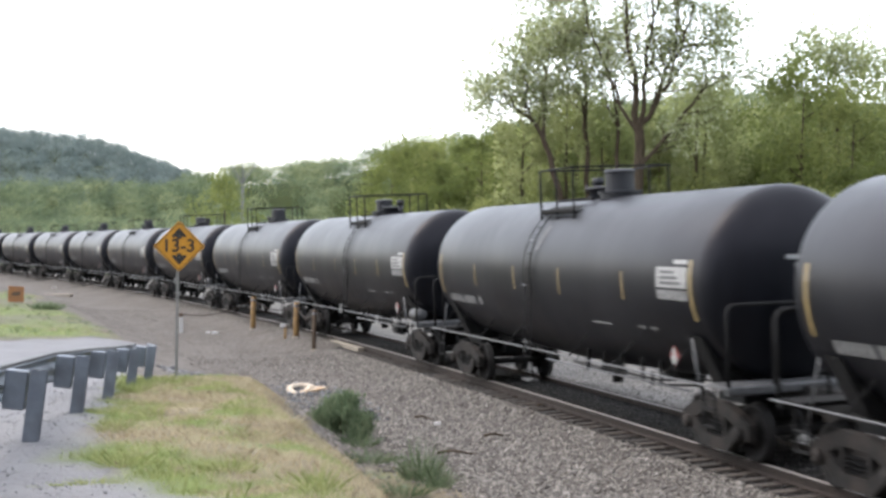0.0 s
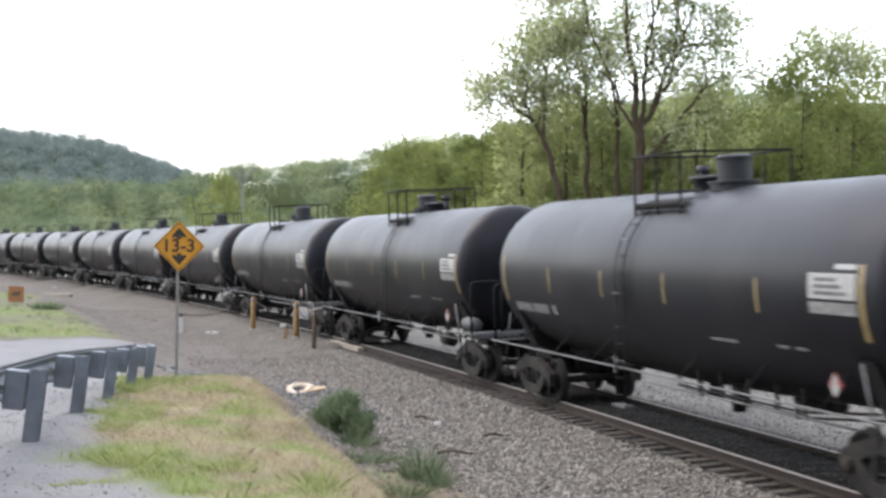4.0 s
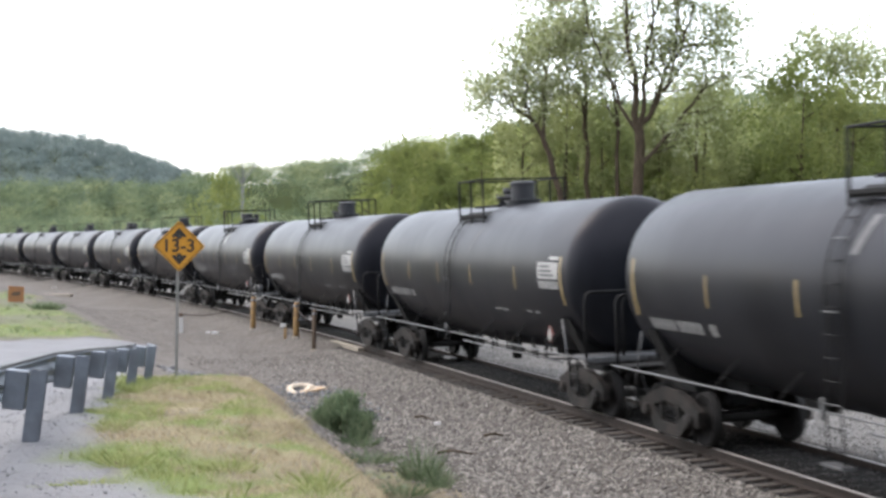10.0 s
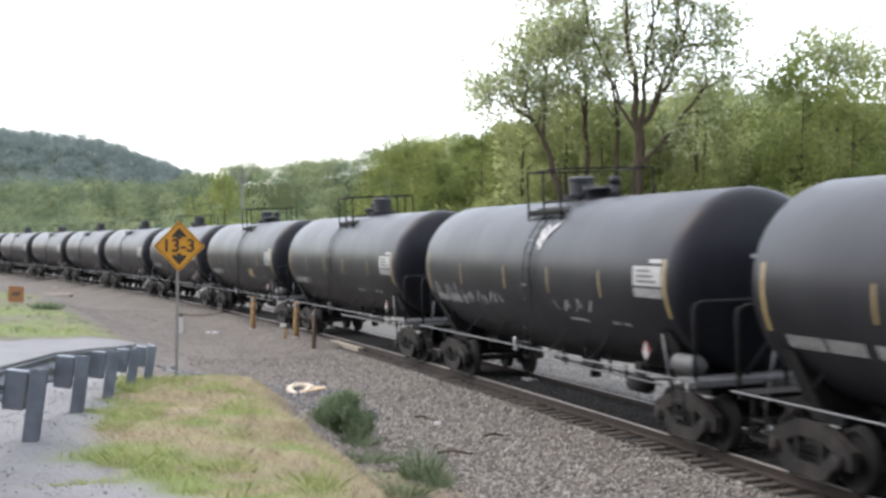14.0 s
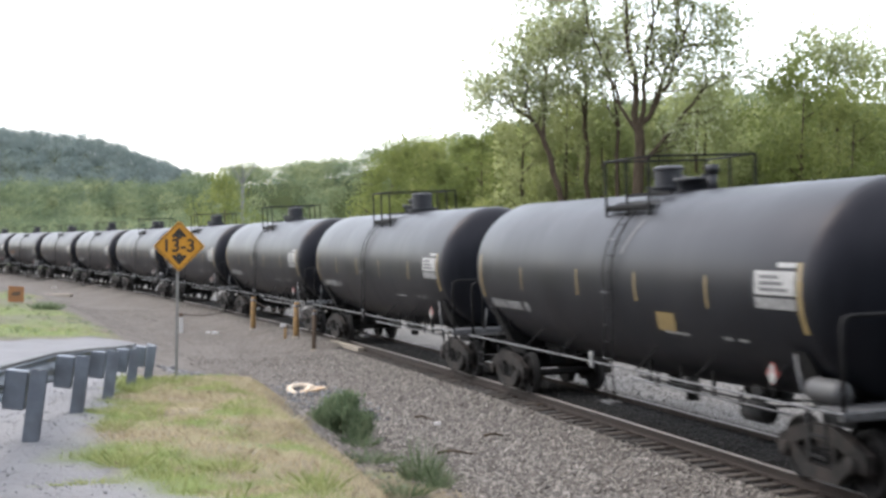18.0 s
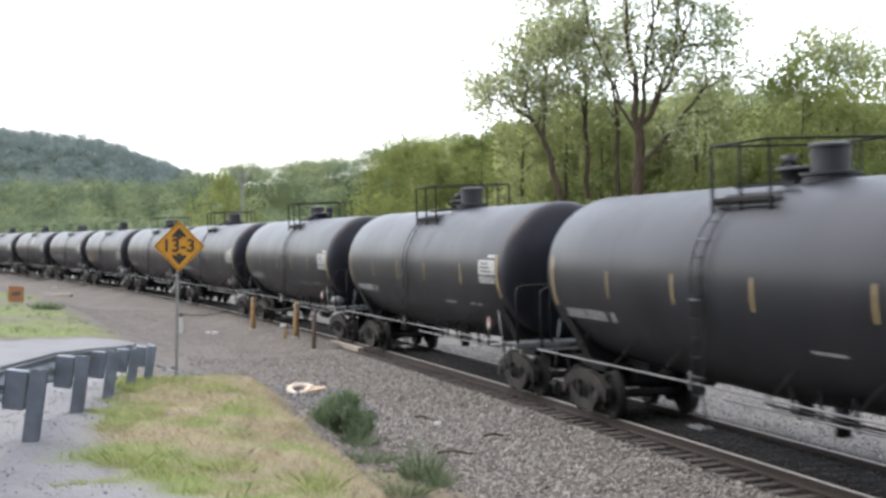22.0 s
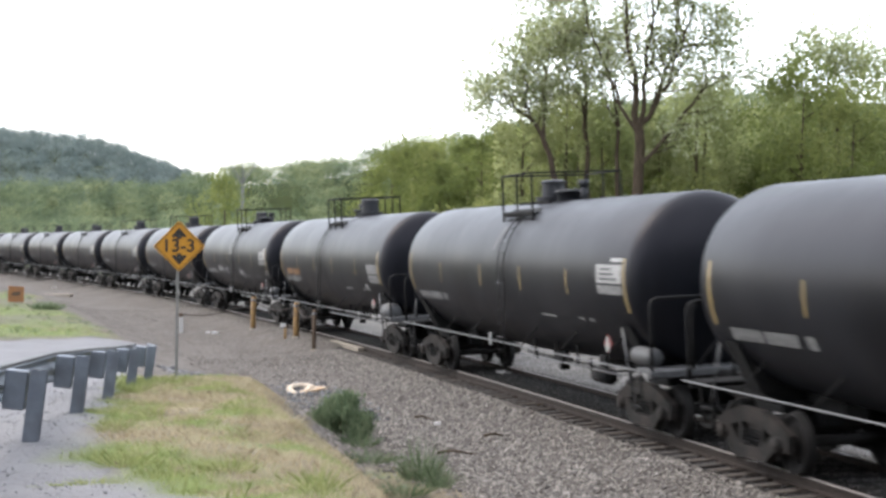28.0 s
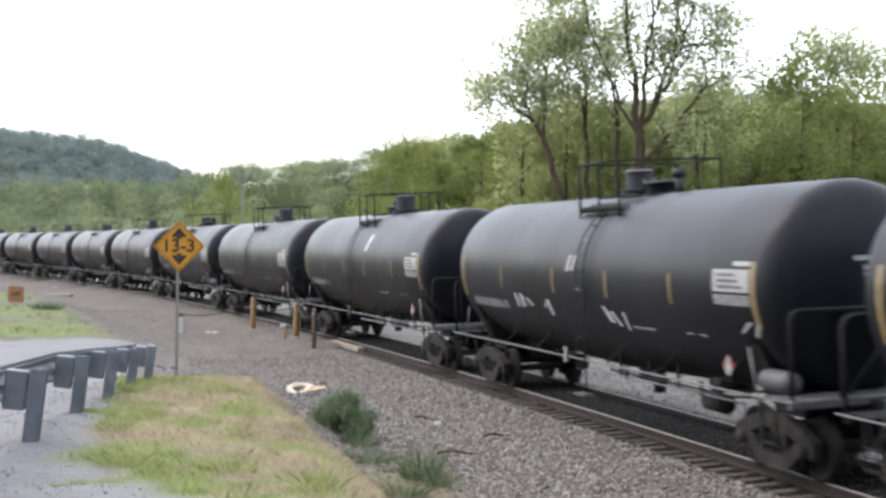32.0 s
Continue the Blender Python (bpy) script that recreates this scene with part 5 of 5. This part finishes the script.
def dense_tree(seed, h, r, base, leaves, leaf, material=LEAF):
    """A full-leaved tree of several boughs, its foliage uneven and gapped."""
    rng, nr = random.Random(seed), np.random.default_rng(seed)
    t = thing("tree", "leafy yellow-green tree at the edge of the wood", "tree", group="trees at the wood's edge")
    sh = Shape()
    sh.tube([(0, 0, -.5), (rng.uniform(-.1, .1), 0, h * .3), (rng.uniform(-.2, .2), rng.uniform(-.2, .2), h * .6), (0, 0, h * .9)], [.16, .13, .09, .03], 7, caps=False)
    cs, os_ = [], []
    boughs = 26
    for i in range(boughs):
        f = (i + rng.random()) / boughs
        z = base + (h - base) * f
        reach = r * math.sin(math.pi * min(1, .16 + .84 * f * .93)) ** .7 * rng.uniform(.35, 1.0)
        a = i * 2.4 + rng.uniform(-.5, .5)
        c = np.array([reach * math.cos(a), reach * math.sin(a), z])
        br = r * rng.uniform(.26, .46)
        if i % 3 == 0:
            sh.tube([(0, 0, max(.5, z - reach * .6)), tuple(c * np.array([.6, .6, 1]) - np.array([0, 0, br * .3])), tuple(c)], [.05, .03, .010], 5, caps=False)
        m = int(leaves / boughs * rng.uniform(.6, 1.4))
        dirs = nr.normal(size=(m, 3))
        dirs /= np.linalg.norm(dirs, axis=1, keepdims=True)
        rad = br * nr.uniform(.35, 1.0, (m, 1)) ** .5 * (1 + .25 * np.sin(dirs[:, :1] * 7 + i))
        cs.append(c + dirs * rad * np.array([1, 1, .8]))
        os_.append(dirs)
    part("trunk", sh, BARK, t)
    part("crown", soup("crown", leaf_quads(np.concatenate(cs), leaf, nr, np.concatenate(os_)), material=material), None, t)
    return t


def build_wood_edge():
    kinds = [dense_tree(40 + i, h * 1.08, r, b, 8600, .115, LEAF_LIGHT if i < 3 else LEAF) for i, (h, r, b) in enumerate(((11.0, 3.0, 1.2), (12.0, 3.4, 1.5), (9.6, 3.2, .8), (12.6, 3.0, 2.0), (8.4, 2.8, .5), (11.4, 3.8, 1.0)))]
    behind = [dense_tree(80 + i, h, 3.6, 2.0, 4200, .135, LEAF_LIGHT) for i, h in enumerate((12.0, 13.2, 14.0))]
    shrub = [dense_tree(60 + i, h, r, b, 3500, .10) for i, (h, r, b) in enumerate(((4.6, 2.2, .1), (3.6, 2.4, .0)))]
    for s_ in shrub:
        tagged(s_, "leafy green thicket at the edge of the wood", "shrub", "thickets at the wood's edge")
    rng = random.Random(77)
    # the wood's edge runs roughly along the line, coming nearer towards the camera
    edge = [(-5.5, 132), (0.7, 106), (4.4, 96), (8.0, 87), (13.3, 80), (16.8, 72), (20.2, 62), (23, 52), (25.5, 42), (29, 30)]
    seg = [(Vector(a), Vector(b)) for a, b in zip(edge, edge[1:])]
    total = sum((b - a).length for a, b in seg)
    used = set()
    lone = dense_tree(97, 12.4, 5.2, .4, 7000, .17)
    tagged(lone, "bright yellow-green rounded tree before the woods", "tree")
    lone.matrix_world = Matrix.Translation((-31, 200, ground_at(-31, 200) - .1))
    for n, (x, y, h, r) in enumerate(((6.6, 75.5, 12.4, 2.4), (4.4, 77.0, 11.4, 2.3), (8.6, 77.0, 11.6, 2.2), (11.4, 75.0, 9.8, 1.8))):
        young = dense_tree(110 + n, h, r, 1.0, 6500, .115, LEAF_LIGHT)
        tagged(young, "young yellow-green tree among the bare trunks")
        young.matrix_world = Matrix.Translation((x, y, ground_at(x, y) - .1))
    for row, (back, gap, lot) in enumerate(((0, 2.7, kinds), (6, 2.8, behind), (13, 3.2, behind), (-3.5, 2.4, shrub))):
        d = 0.0
        while d < total:
            q, rest = None, d
            for a, b in seg:
                l = (b - a).length
                if rest <= l:
                    q = a.lerp(b, rest / l)
                    nrm = Vector(((b - a).y, -(b - a).x)).normalized()
                    break
                rest -= l
            nrm = Vector((abs(nrm.x), abs(nrm.y)))
            p = q + nrm * (back + rng.uniform(-1.6, 1.6))
            i = rng.randrange(len(lot))
            if row == 0:          # paler crowns in the middle of the edge
                i = i % 3 + (0 if 10.5 < p.x < 16.8 else 3)
            sc = (rng.uniform(.88, 1.0), rng.uniform(.84, .94), rng.uniform(.86, .96), rng.uniform(.8, 1.3))[row] * (.97 if p.y > 88 else 1.0) * min(1.06, (3.6 + .122 * p.y) / 12.5) * (1.05 if p.x > 16.5 else 1.0)
            m = Matrix.Translation((p.x, p.y, ground_at(p.x, p.y) - .1)) @ Matrix.Rotation(rng.uniform(0, 6.28), 4, "Z") @ Matrix.Diagonal((sc, sc, sc * rng.uniform(.92, 1.06), 1))
            if (lot[i].name) not in used:
                used.add(lot[i].name)
                lot[i].matrix_world = m
            else:
                copy_thing(lot[i], m)
            d += gap * rng.uniform(.75, 1.25)
    for t in kinds + behind + shrub:
        if t.name not in used:
            for c in (*t.children, t):
                bpy.data.objects.remove(c)


def woods(name, label, region, count, r0, r1, h0, h1, per, leaf, seed, material):
    """A far canopy of many crowns as one object."""
    nr = np.random.default_rng(seed)
    allq, tones = [], []
    xs, ys = region(nr, count)
    zs = ground_height(xs, ys)
    for x, y, z in zip(xs, ys, zs):
        r, h = nr.uniform(r0, r1), nr.uniform(h0, h1)
        m = int(per * nr.uniform(.8, 1.2) * min(2.2, 330 / y if y < 620 else 1.0))
        size = leaf * (y / 330 if y < 620 else 1.0)
        d = nr.normal(size=(m, 3))
        d /= np.linalg.norm(d, axis=1, keepdims=True)
        d[:, 2] = np.where(d[:, 2] < -.5, -d[:, 2], d[:, 2])
        lump = 1 + .22 * np.sin(d[:, :1] * 5 + x) * np.cos(d[:, 1:2] * 5 + y)
        c = np.array([x, y, z + min(h - r * .9, r * .95)]) + d * lump * np.array([r, r, r * 1.05]) * nr.uniform(.8, 1.0, (m, 1))
        allq.append(leaf_quads(c, size, nr, d * 3.2, .3))
        tones.append(np.full(m * 4, nr.uniform(0, 1), dtype=np.float32))
    ob = new(name, soup(name, np.concatenate(allq), material=material))
    ob.data.attributes.new("tone", "FLOAT", "POINT").data.foreach_set("value", np.concatenate(tones))
    tagged(ob, label, "woodland", kind="stuff")


def mid_region(nr, n):
    y = np.sqrt(nr.uniform(250 ** 2, 470 ** 2, n))
    x = y * nr.uniform(-.38, .26, n)
    s, v = along_across(x, y)
    keep = v < -14
    return x[keep], y[keep]


def far_region(nr, n):
    y = nr.uniform(640, 1250, n)
    x = y * nr.uniform(-.40, -.10, n)
    return x, y


build_wood_edge()
woods("mid_woods", "green spring woodland on the slope beyond the line", mid_region, 1300, 2.6, 4.8, 5.5, 9, 400, .215, 3, LEAF_MID_HAZE)
woods("far_woods", "distant wooded hill with a bluish haze tint", far_region, 1600, 5.0, 9.0, 8, 17, 190, .72, 4, LEAF_FAR_HAZE)


# ------------------------------------------------------------------ grass, weeds and stones
def blades(pos, height, width, nr, lean=.35):
    n = len(pos)
    a = nr.uniform(0, 2 * np.pi, n)
    side = np.stack([np.cos(a), np.sin(a), np.zeros(n)], 1) * (width * nr.uniform(.6, 1.3, n))[:, None]
    h = height * nr.uniform(.5, 1.25, n)
    bend = np.stack([nr.normal(size=n), nr.normal(size=n), np.zeros(n)], 1) * (h * lean)[:, None]
    up = np.stack([np.zeros(n), np.zeros(n), h], 1)
    mid = pos + up * .6 + bend * .4
    return np.stack([pos - side, pos + side, mid + side * .7, pos + up * .95 + bend, mid - side * .7], 1)


def scatter_grass(name, label, s0, s1, v0, v1, n, height, width, material, seed, patch, rich=None, need=(.3, .85), clump=.4, cut=(-.6, .35), spread=.08, lush=0):
    nr = np.random.default_rng(seed)
    s, v = nr.uniform(s0, s1, n), nr.uniform(v0, v1, n)
    h = np.interp(s, ARC, HEAD)
    x = np.interp(s, ARC, LX) + v * np.sin(h)
    y = np.interp(s, ARC, LY) - v * np.cos(h)
    g = covers(x, y)[0]
    # tufts: blades gather round random centres
    k = max(40, n // 45)
    tx, ty = x[:k], y[:k]
    i = nr.integers(0, k, n)
    near = nr.random(n) < clump
    x, y = np.where(near, tx[i] + nr.normal(size=n) * spread, x), np.where(near, ty[i] + nr.normal(size=n) * spread, y)
    big = np.where(near, nr.uniform(.7, 1.45, k)[i], .8)
    g = covers(x, y)[0]
    pw = wave(x, y, 2.2, patch + 2) * .55 + wave(x, y, 0.8, patch) * .45 + wave(y, x, .3, patch + 4) * .25
    if lush:
        pw = pw * .35 + lush * lushness(x, y)
    if rich is not None:
        pw = pw + rich(s, v)
    keep = (g > nr.uniform(need[0], need[1], n)) & (pw > nr.uniform(cut[0], cut[1], n))
    x, y, pw, big = x[keep], y[keep], pw[keep], big[keep]
    pos = np.stack([x, y, ground_height(x, y) - .015], 1)
    ob = new(name, soup(name, blades(pos, height * big * (1 + .35 * np.clip(pw, -1, 1)), width, nr, .5), material=material))
    tagged(ob, label, "grass", kind="stuff")


scatter_grass("dry_grass", "dry straw-coloured grass on the mound", 3, 27, 4.6, 12.2, 250000, .062, .0020, GRASS_DRY, 11, 1.0, None, clump=.5, cut=(-.45, .30), lush=-1)
scatter_grass("green_grass", "patches of fresh green grass on the mound", 3, 27, 4.6, 12.2, 250000, .070, .0022, GRASS_GREEN, 12, 6.5, None, clump=.5, cut=(-.35, .35), lush=1)
scatter_grass("dead_stalks", "brown dead stalks among the grass on the mound", 5, 27, 4.8, 11.0, 90000, .060, .0018, STALK, 14, 8.0, lambda s, v: .5 * smooth(9.4, 8.2, v) - .1, clump=.6, cut=(-.1, .4), lush=-.5)
scatter_grass("bank_grass", "low grass on the bank across the road", -64, -15, 7.0, 17, 22000, .09, .007, GRASS_GREEN, 13, 3.0, lambda s, v: .7 * smooth(-28, -19, s) - .20, (.12, .5), cut=(-.25, .35))
scatter_grass("bank_straw", "dull dry grass on the bank across the road", -64, -17, 7.0, 17, 13000, .08, .007, STALK, 18, 7.0, lambda s, v: .1, (.15, .6))
scatter_grass("bank_weeds", "dull green weeds on the bank across the road", -60, -17, 7.5, 16, 6000, .12, .012, WEED, 15, 5.0, lambda s, v: .2 * smooth(-30, -20, s) - .1, (.08, .45))


def weed_clump(name, label, x, y, r, h, n, seed, width=.012, material=None):
    nr = np.random.default_rng(seed)
    a, q = nr.uniform(0, 2 * np.pi, n), np.sqrt(nr.uniform(0, 1, n))
    px, py = r * q * np.cos(a), r * q * np.sin(a)
    z = ground_height(x + px, y + py) - ground_at(x, y)
    pos = np.stack([px * .55, py * .55, z * .5 - .03], 1)
    hh = h * (1.1 - .55 * q)
    B = blades(pos, 1.0, width, nr, 0.0)
    out = np.stack([px, py, np.zeros(n)], 1) * .8 + nr.normal(size=(n, 3)) * np.array([.06, .06, 0])
    B[:, :, 2] = pos[:, None, 2] + (B[:, :, 2] - pos[:, None, 2]) * hh[:, None]
    t = np.array([0, 0, .55, 1.0, .55])[None, :, None]
    B = B + out[:, None, :] * t
    ob = thing(name, label, "weed", Matrix.Translation((x, y, ground_at(x, y))), group="weeds on the bank")
    part("leaves", soup("leaves", B, material=material or WEED), None, ob)


def build_tufts():
    """Ragged taller tufts along the mound's crest, its road side and among the dry grass."""
    rng = random.Random(52)
    for n in range(46):
        green = n % 3 != 2
        sp = rng.uniform(5.5, 12.5) if n % 2 else rng.uniform(9, 23.5)
        edge = float(np.interp(sp, [5, 11.8, 18.5, 20.4, 22.2, 23.4, 26], [10.0, 10.40, 11.0, 11.10, 10.65, 10.25, 9.2]))
        vp = edge - abs(rng.gauss(.15, .45)) if green else rng.uniform(7.6, edge - .4)
        h = float(np.interp(sp, ARC, HEAD))
        x, y = float(np.interp(sp, ARC, LX)) + vp * math.sin(h), float(np.interp(sp, ARC, LY)) - vp * math.cos(h)
        weed_clump("grass_tuft", "ragged green grass tuft on the mound" if green else "ragged straw grass tuft on the mound", x, y, rng.uniform(.14, .30), rng.uniform(.12, .24), 240, 300 + n, .0022, GRASS_GREEN if green else GRASS_DRY)


build_tufts()


def bush(label, x, y, r, h, n, seed):
    nr = np.random.default_rng(seed)
    ob = thing("bush", label, "bush", Matrix.Translation((x, y, ground_at(x, y))))
    for k in range(9):
        a = k * 2.4
        e = (.7 * r * math.cos(a) * (.4 + .06 * k), .7 * r * math.sin(a) * (.4 + .06 * k), h * (.75 - .03 * k))
        part("stem", Shape().tube([(0, 0, -.1), (e[0] * .3, e[1] * .3, e[2] * .5), e], [.018, .012, .006], 5, caps=False), BARK, ob)
    d = nr.normal(size=(n, 3))
    d /= np.linalg.norm(d, axis=1, keepdims=True)
    lobe = np.array([(-.22, 0, .22), (.20, .1, .26), (.02, -.1, .46), (-.34, .1, .34), (.36, -.1, .30), (.1, .2, .66), (.30, -.2, .14), (-.12, .1, .62)])[nr.integers(0, 8, n)]
    c = lobe * np.array([r * 2, r * 2, h]) + d * nr.uniform(.1, 1, (n, 1)) ** .6 * np.array([r * .52, r * .52, h * .24]) * (1 + .35 * np.sin(d[:, :1] * 9) * np.cos(d[:, 1:2] * 7))
    q = leaf_quads(c, .028, nr, d)
    q = c[:, None, :] + (q - c[:, None, :]) * np.array([.55, .55, 2.6])
    part("leaves", soup("leaves", q, material=WEED), None, ob)


bush("bushy blue-green weed growing on the gravel bank", -1.95, 27.3, .56, .92, 11000, 2)
weed_clump("weed_clump", "tall thin green weeds on the gravel bank", -.35, 22.9, .46, .74, 420, 3, .0035)
weed_clump("weed_clump", "tall thin green weeds on the gravel bank", -.05, 22.2, .30, .52, 220, 8, .0035)
weed_clump("weed_clump", "low green weeds round the bushy weed", -1.55, 26.4, .42, .38, 300, 9, .004)
weed_clump("weed_clump", "low green weeds at the mound's foot", -.62, 21.2, .5, .35, 300, 4, .005)
weed_clump("weed_clump", "low green weeds at the mound's foot", -1.25, 24.6, .45, .32, 260, 7, .005)
weed_clump("weed_clump", "low green tuft on the gravel shoulder", -2.62, 10.6, .30, .08, 420, 5, .003, GRASS_GREEN)
weed_clump("weed_clump", "dark green tuft on the grassy bank", -18.6, 66.5, .8, .5, 300, 6, .02)


def scatter_stones(name, label, s0, s1, v0, v1, n, size, seed, material=STONE, grassless=True, thin=None):
    nr = np.random.default_rng(seed)
    s, v = nr.uniform(s0, s1, n), nr.uniform(v0, v1, n)
    h = np.interp(s, ARC, HEAD)
    x = np.interp(s, ARC, LX) + v * np.sin(h)
    y = np.interp(s, ARC, LY) - v * np.cos(h)
    if grassless:
        k = covers(x, y)[0] < nr.uniform(.2, .7, n)
        s, v, x, y = s[k], v[k], x[k], y[k]
    if thin:
        k = nr.random(len(s)) < thin(s, v)
        s, v, x, y = s[k], v[k], x[k], y[k]
    k = (np.abs(v) > 1.28) | (np.abs((s + .25) % .5 - .25) > .105)      # none lie on the ties
    s, v, x, y = s[k], v[k], x[k], y[k]
    z = ground_height(x, y)
    n = len(x)
    base = np.array([(1, 0, 0), (-1, 0, 0), (0, 1, 0), (0, -1, 0), (0, 0, 1), (0, 0, -1)], float)
    sz = size * nr.uniform(.45, 1.25, n) * np.where(nr.random(n) < .03, 1.7, 1)
    P = base[None] * sz[:, None, None] * nr.uniform(.55, 1.15, (n, 6, 1)) + nr.normal(size=(n, 6, 3)) * sz[:, None, None] * .22
    a = nr.uniform(0, 6.28, n)
    ca, sa = np.cos(a)[:, None], np.sin(a)[:, None]
    X, Y, Z = P[..., 0] * ca - P[..., 1] * sa, P[..., 0] * sa + P[..., 1] * ca, P[..., 2] * .75
    tilt = nr.uniform(-.6, .6, n)[:, None]
    X, Z = X * np.cos(tilt) - Z * np.sin(tilt), X * np.sin(tilt) + Z * np.cos(tilt)
    P = np.stack([X + x[:, None], Y + y[:, None], Z + (z + sz * .25)[:, None]], -1)
    tri = [(0, 2, 4), (2, 1, 4), (1, 3, 4), (3, 0, 4), (2, 0, 5), (1, 2, 5), (3, 1, 5), (0, 3, 5)]
    ob = new(name, pieces_mesh(name, P, tri, material))
    tagged(ob, label, "ballast", kind="stuff")


scatter_stones("ballast_stones", "loose grey and tan ballast stones beside the rails", -14, 24, 1.30, 6.9, 66000, .036, 31, thin=lambda s, v: 1 - .85 * smooth(2.0, 3.4, v) * smooth(4, -2, s))
scatter_stones("crib_stones", "ballast stones between the ties", -14, 24, -1.9, 1.34, 27000, .030, 32, SHADED_OILY_STONE)
scatter_stones("gravel_stones", "scattered gravel stones on the crossing", -50, -14, .95, 8.0, 13000, .022, 33)
scatter_stones("pale_stones", "pale broken stones on the ground beyond the rails", -16, 26, -7.5, -2.1, 18000, .034, 36, PALE_STONE)
scatter_stones("dark_rocks", "blue-grey broken rocks at the foot of the mound", -5, 3.5, 4.0, 8.6, 900, .07, 35, BLUE_ROCK)
scatter_stones("shoulder_stones", "scattered gravel on the road shoulder", 3, 28, 6.5, 12.0, 11000, .012, 34, SHOULDER_STONE)


# ------------------------------------------------------------------ what moves
def motions():
    for k, car in CARS.items():
        walk(car, [(t, car_pose(car_way(k, t))) for t in np.arange(0, 32.01, 1.0)])
        # wheels roll from where the car comes into view until it has passed
        t0 = max(0.0, (-150 - car_way(k, 0)) / 10.23)
        t1 = min(32.0, (35 - car_way(k, 0)) / 10.23)
        if t1 - t0 < 0.5:
            continue
        times = [0.0] + list(np.arange(t0 + 1 / 15, t1, 1 / 15)) + [32.0]
        for truck in [c for c in car.children if c.name.startswith("truck")]:
            for ws in [c for c in truck.children if c.name.startswith("wheelset")]:
                home = ws.location.copy()
                s0 = car_way(k, t0)
                rows = []
                for t in times:
                    a = (car_way(k, min(max(t, t0), times[-2])) - s0) / WHEEL_R
                    rows.append((float(t), Matrix.Translation(home) @ Matrix.Rotation(a % (2 * math.pi), 4, "Y")))
                walk(ws, rows)


motions()
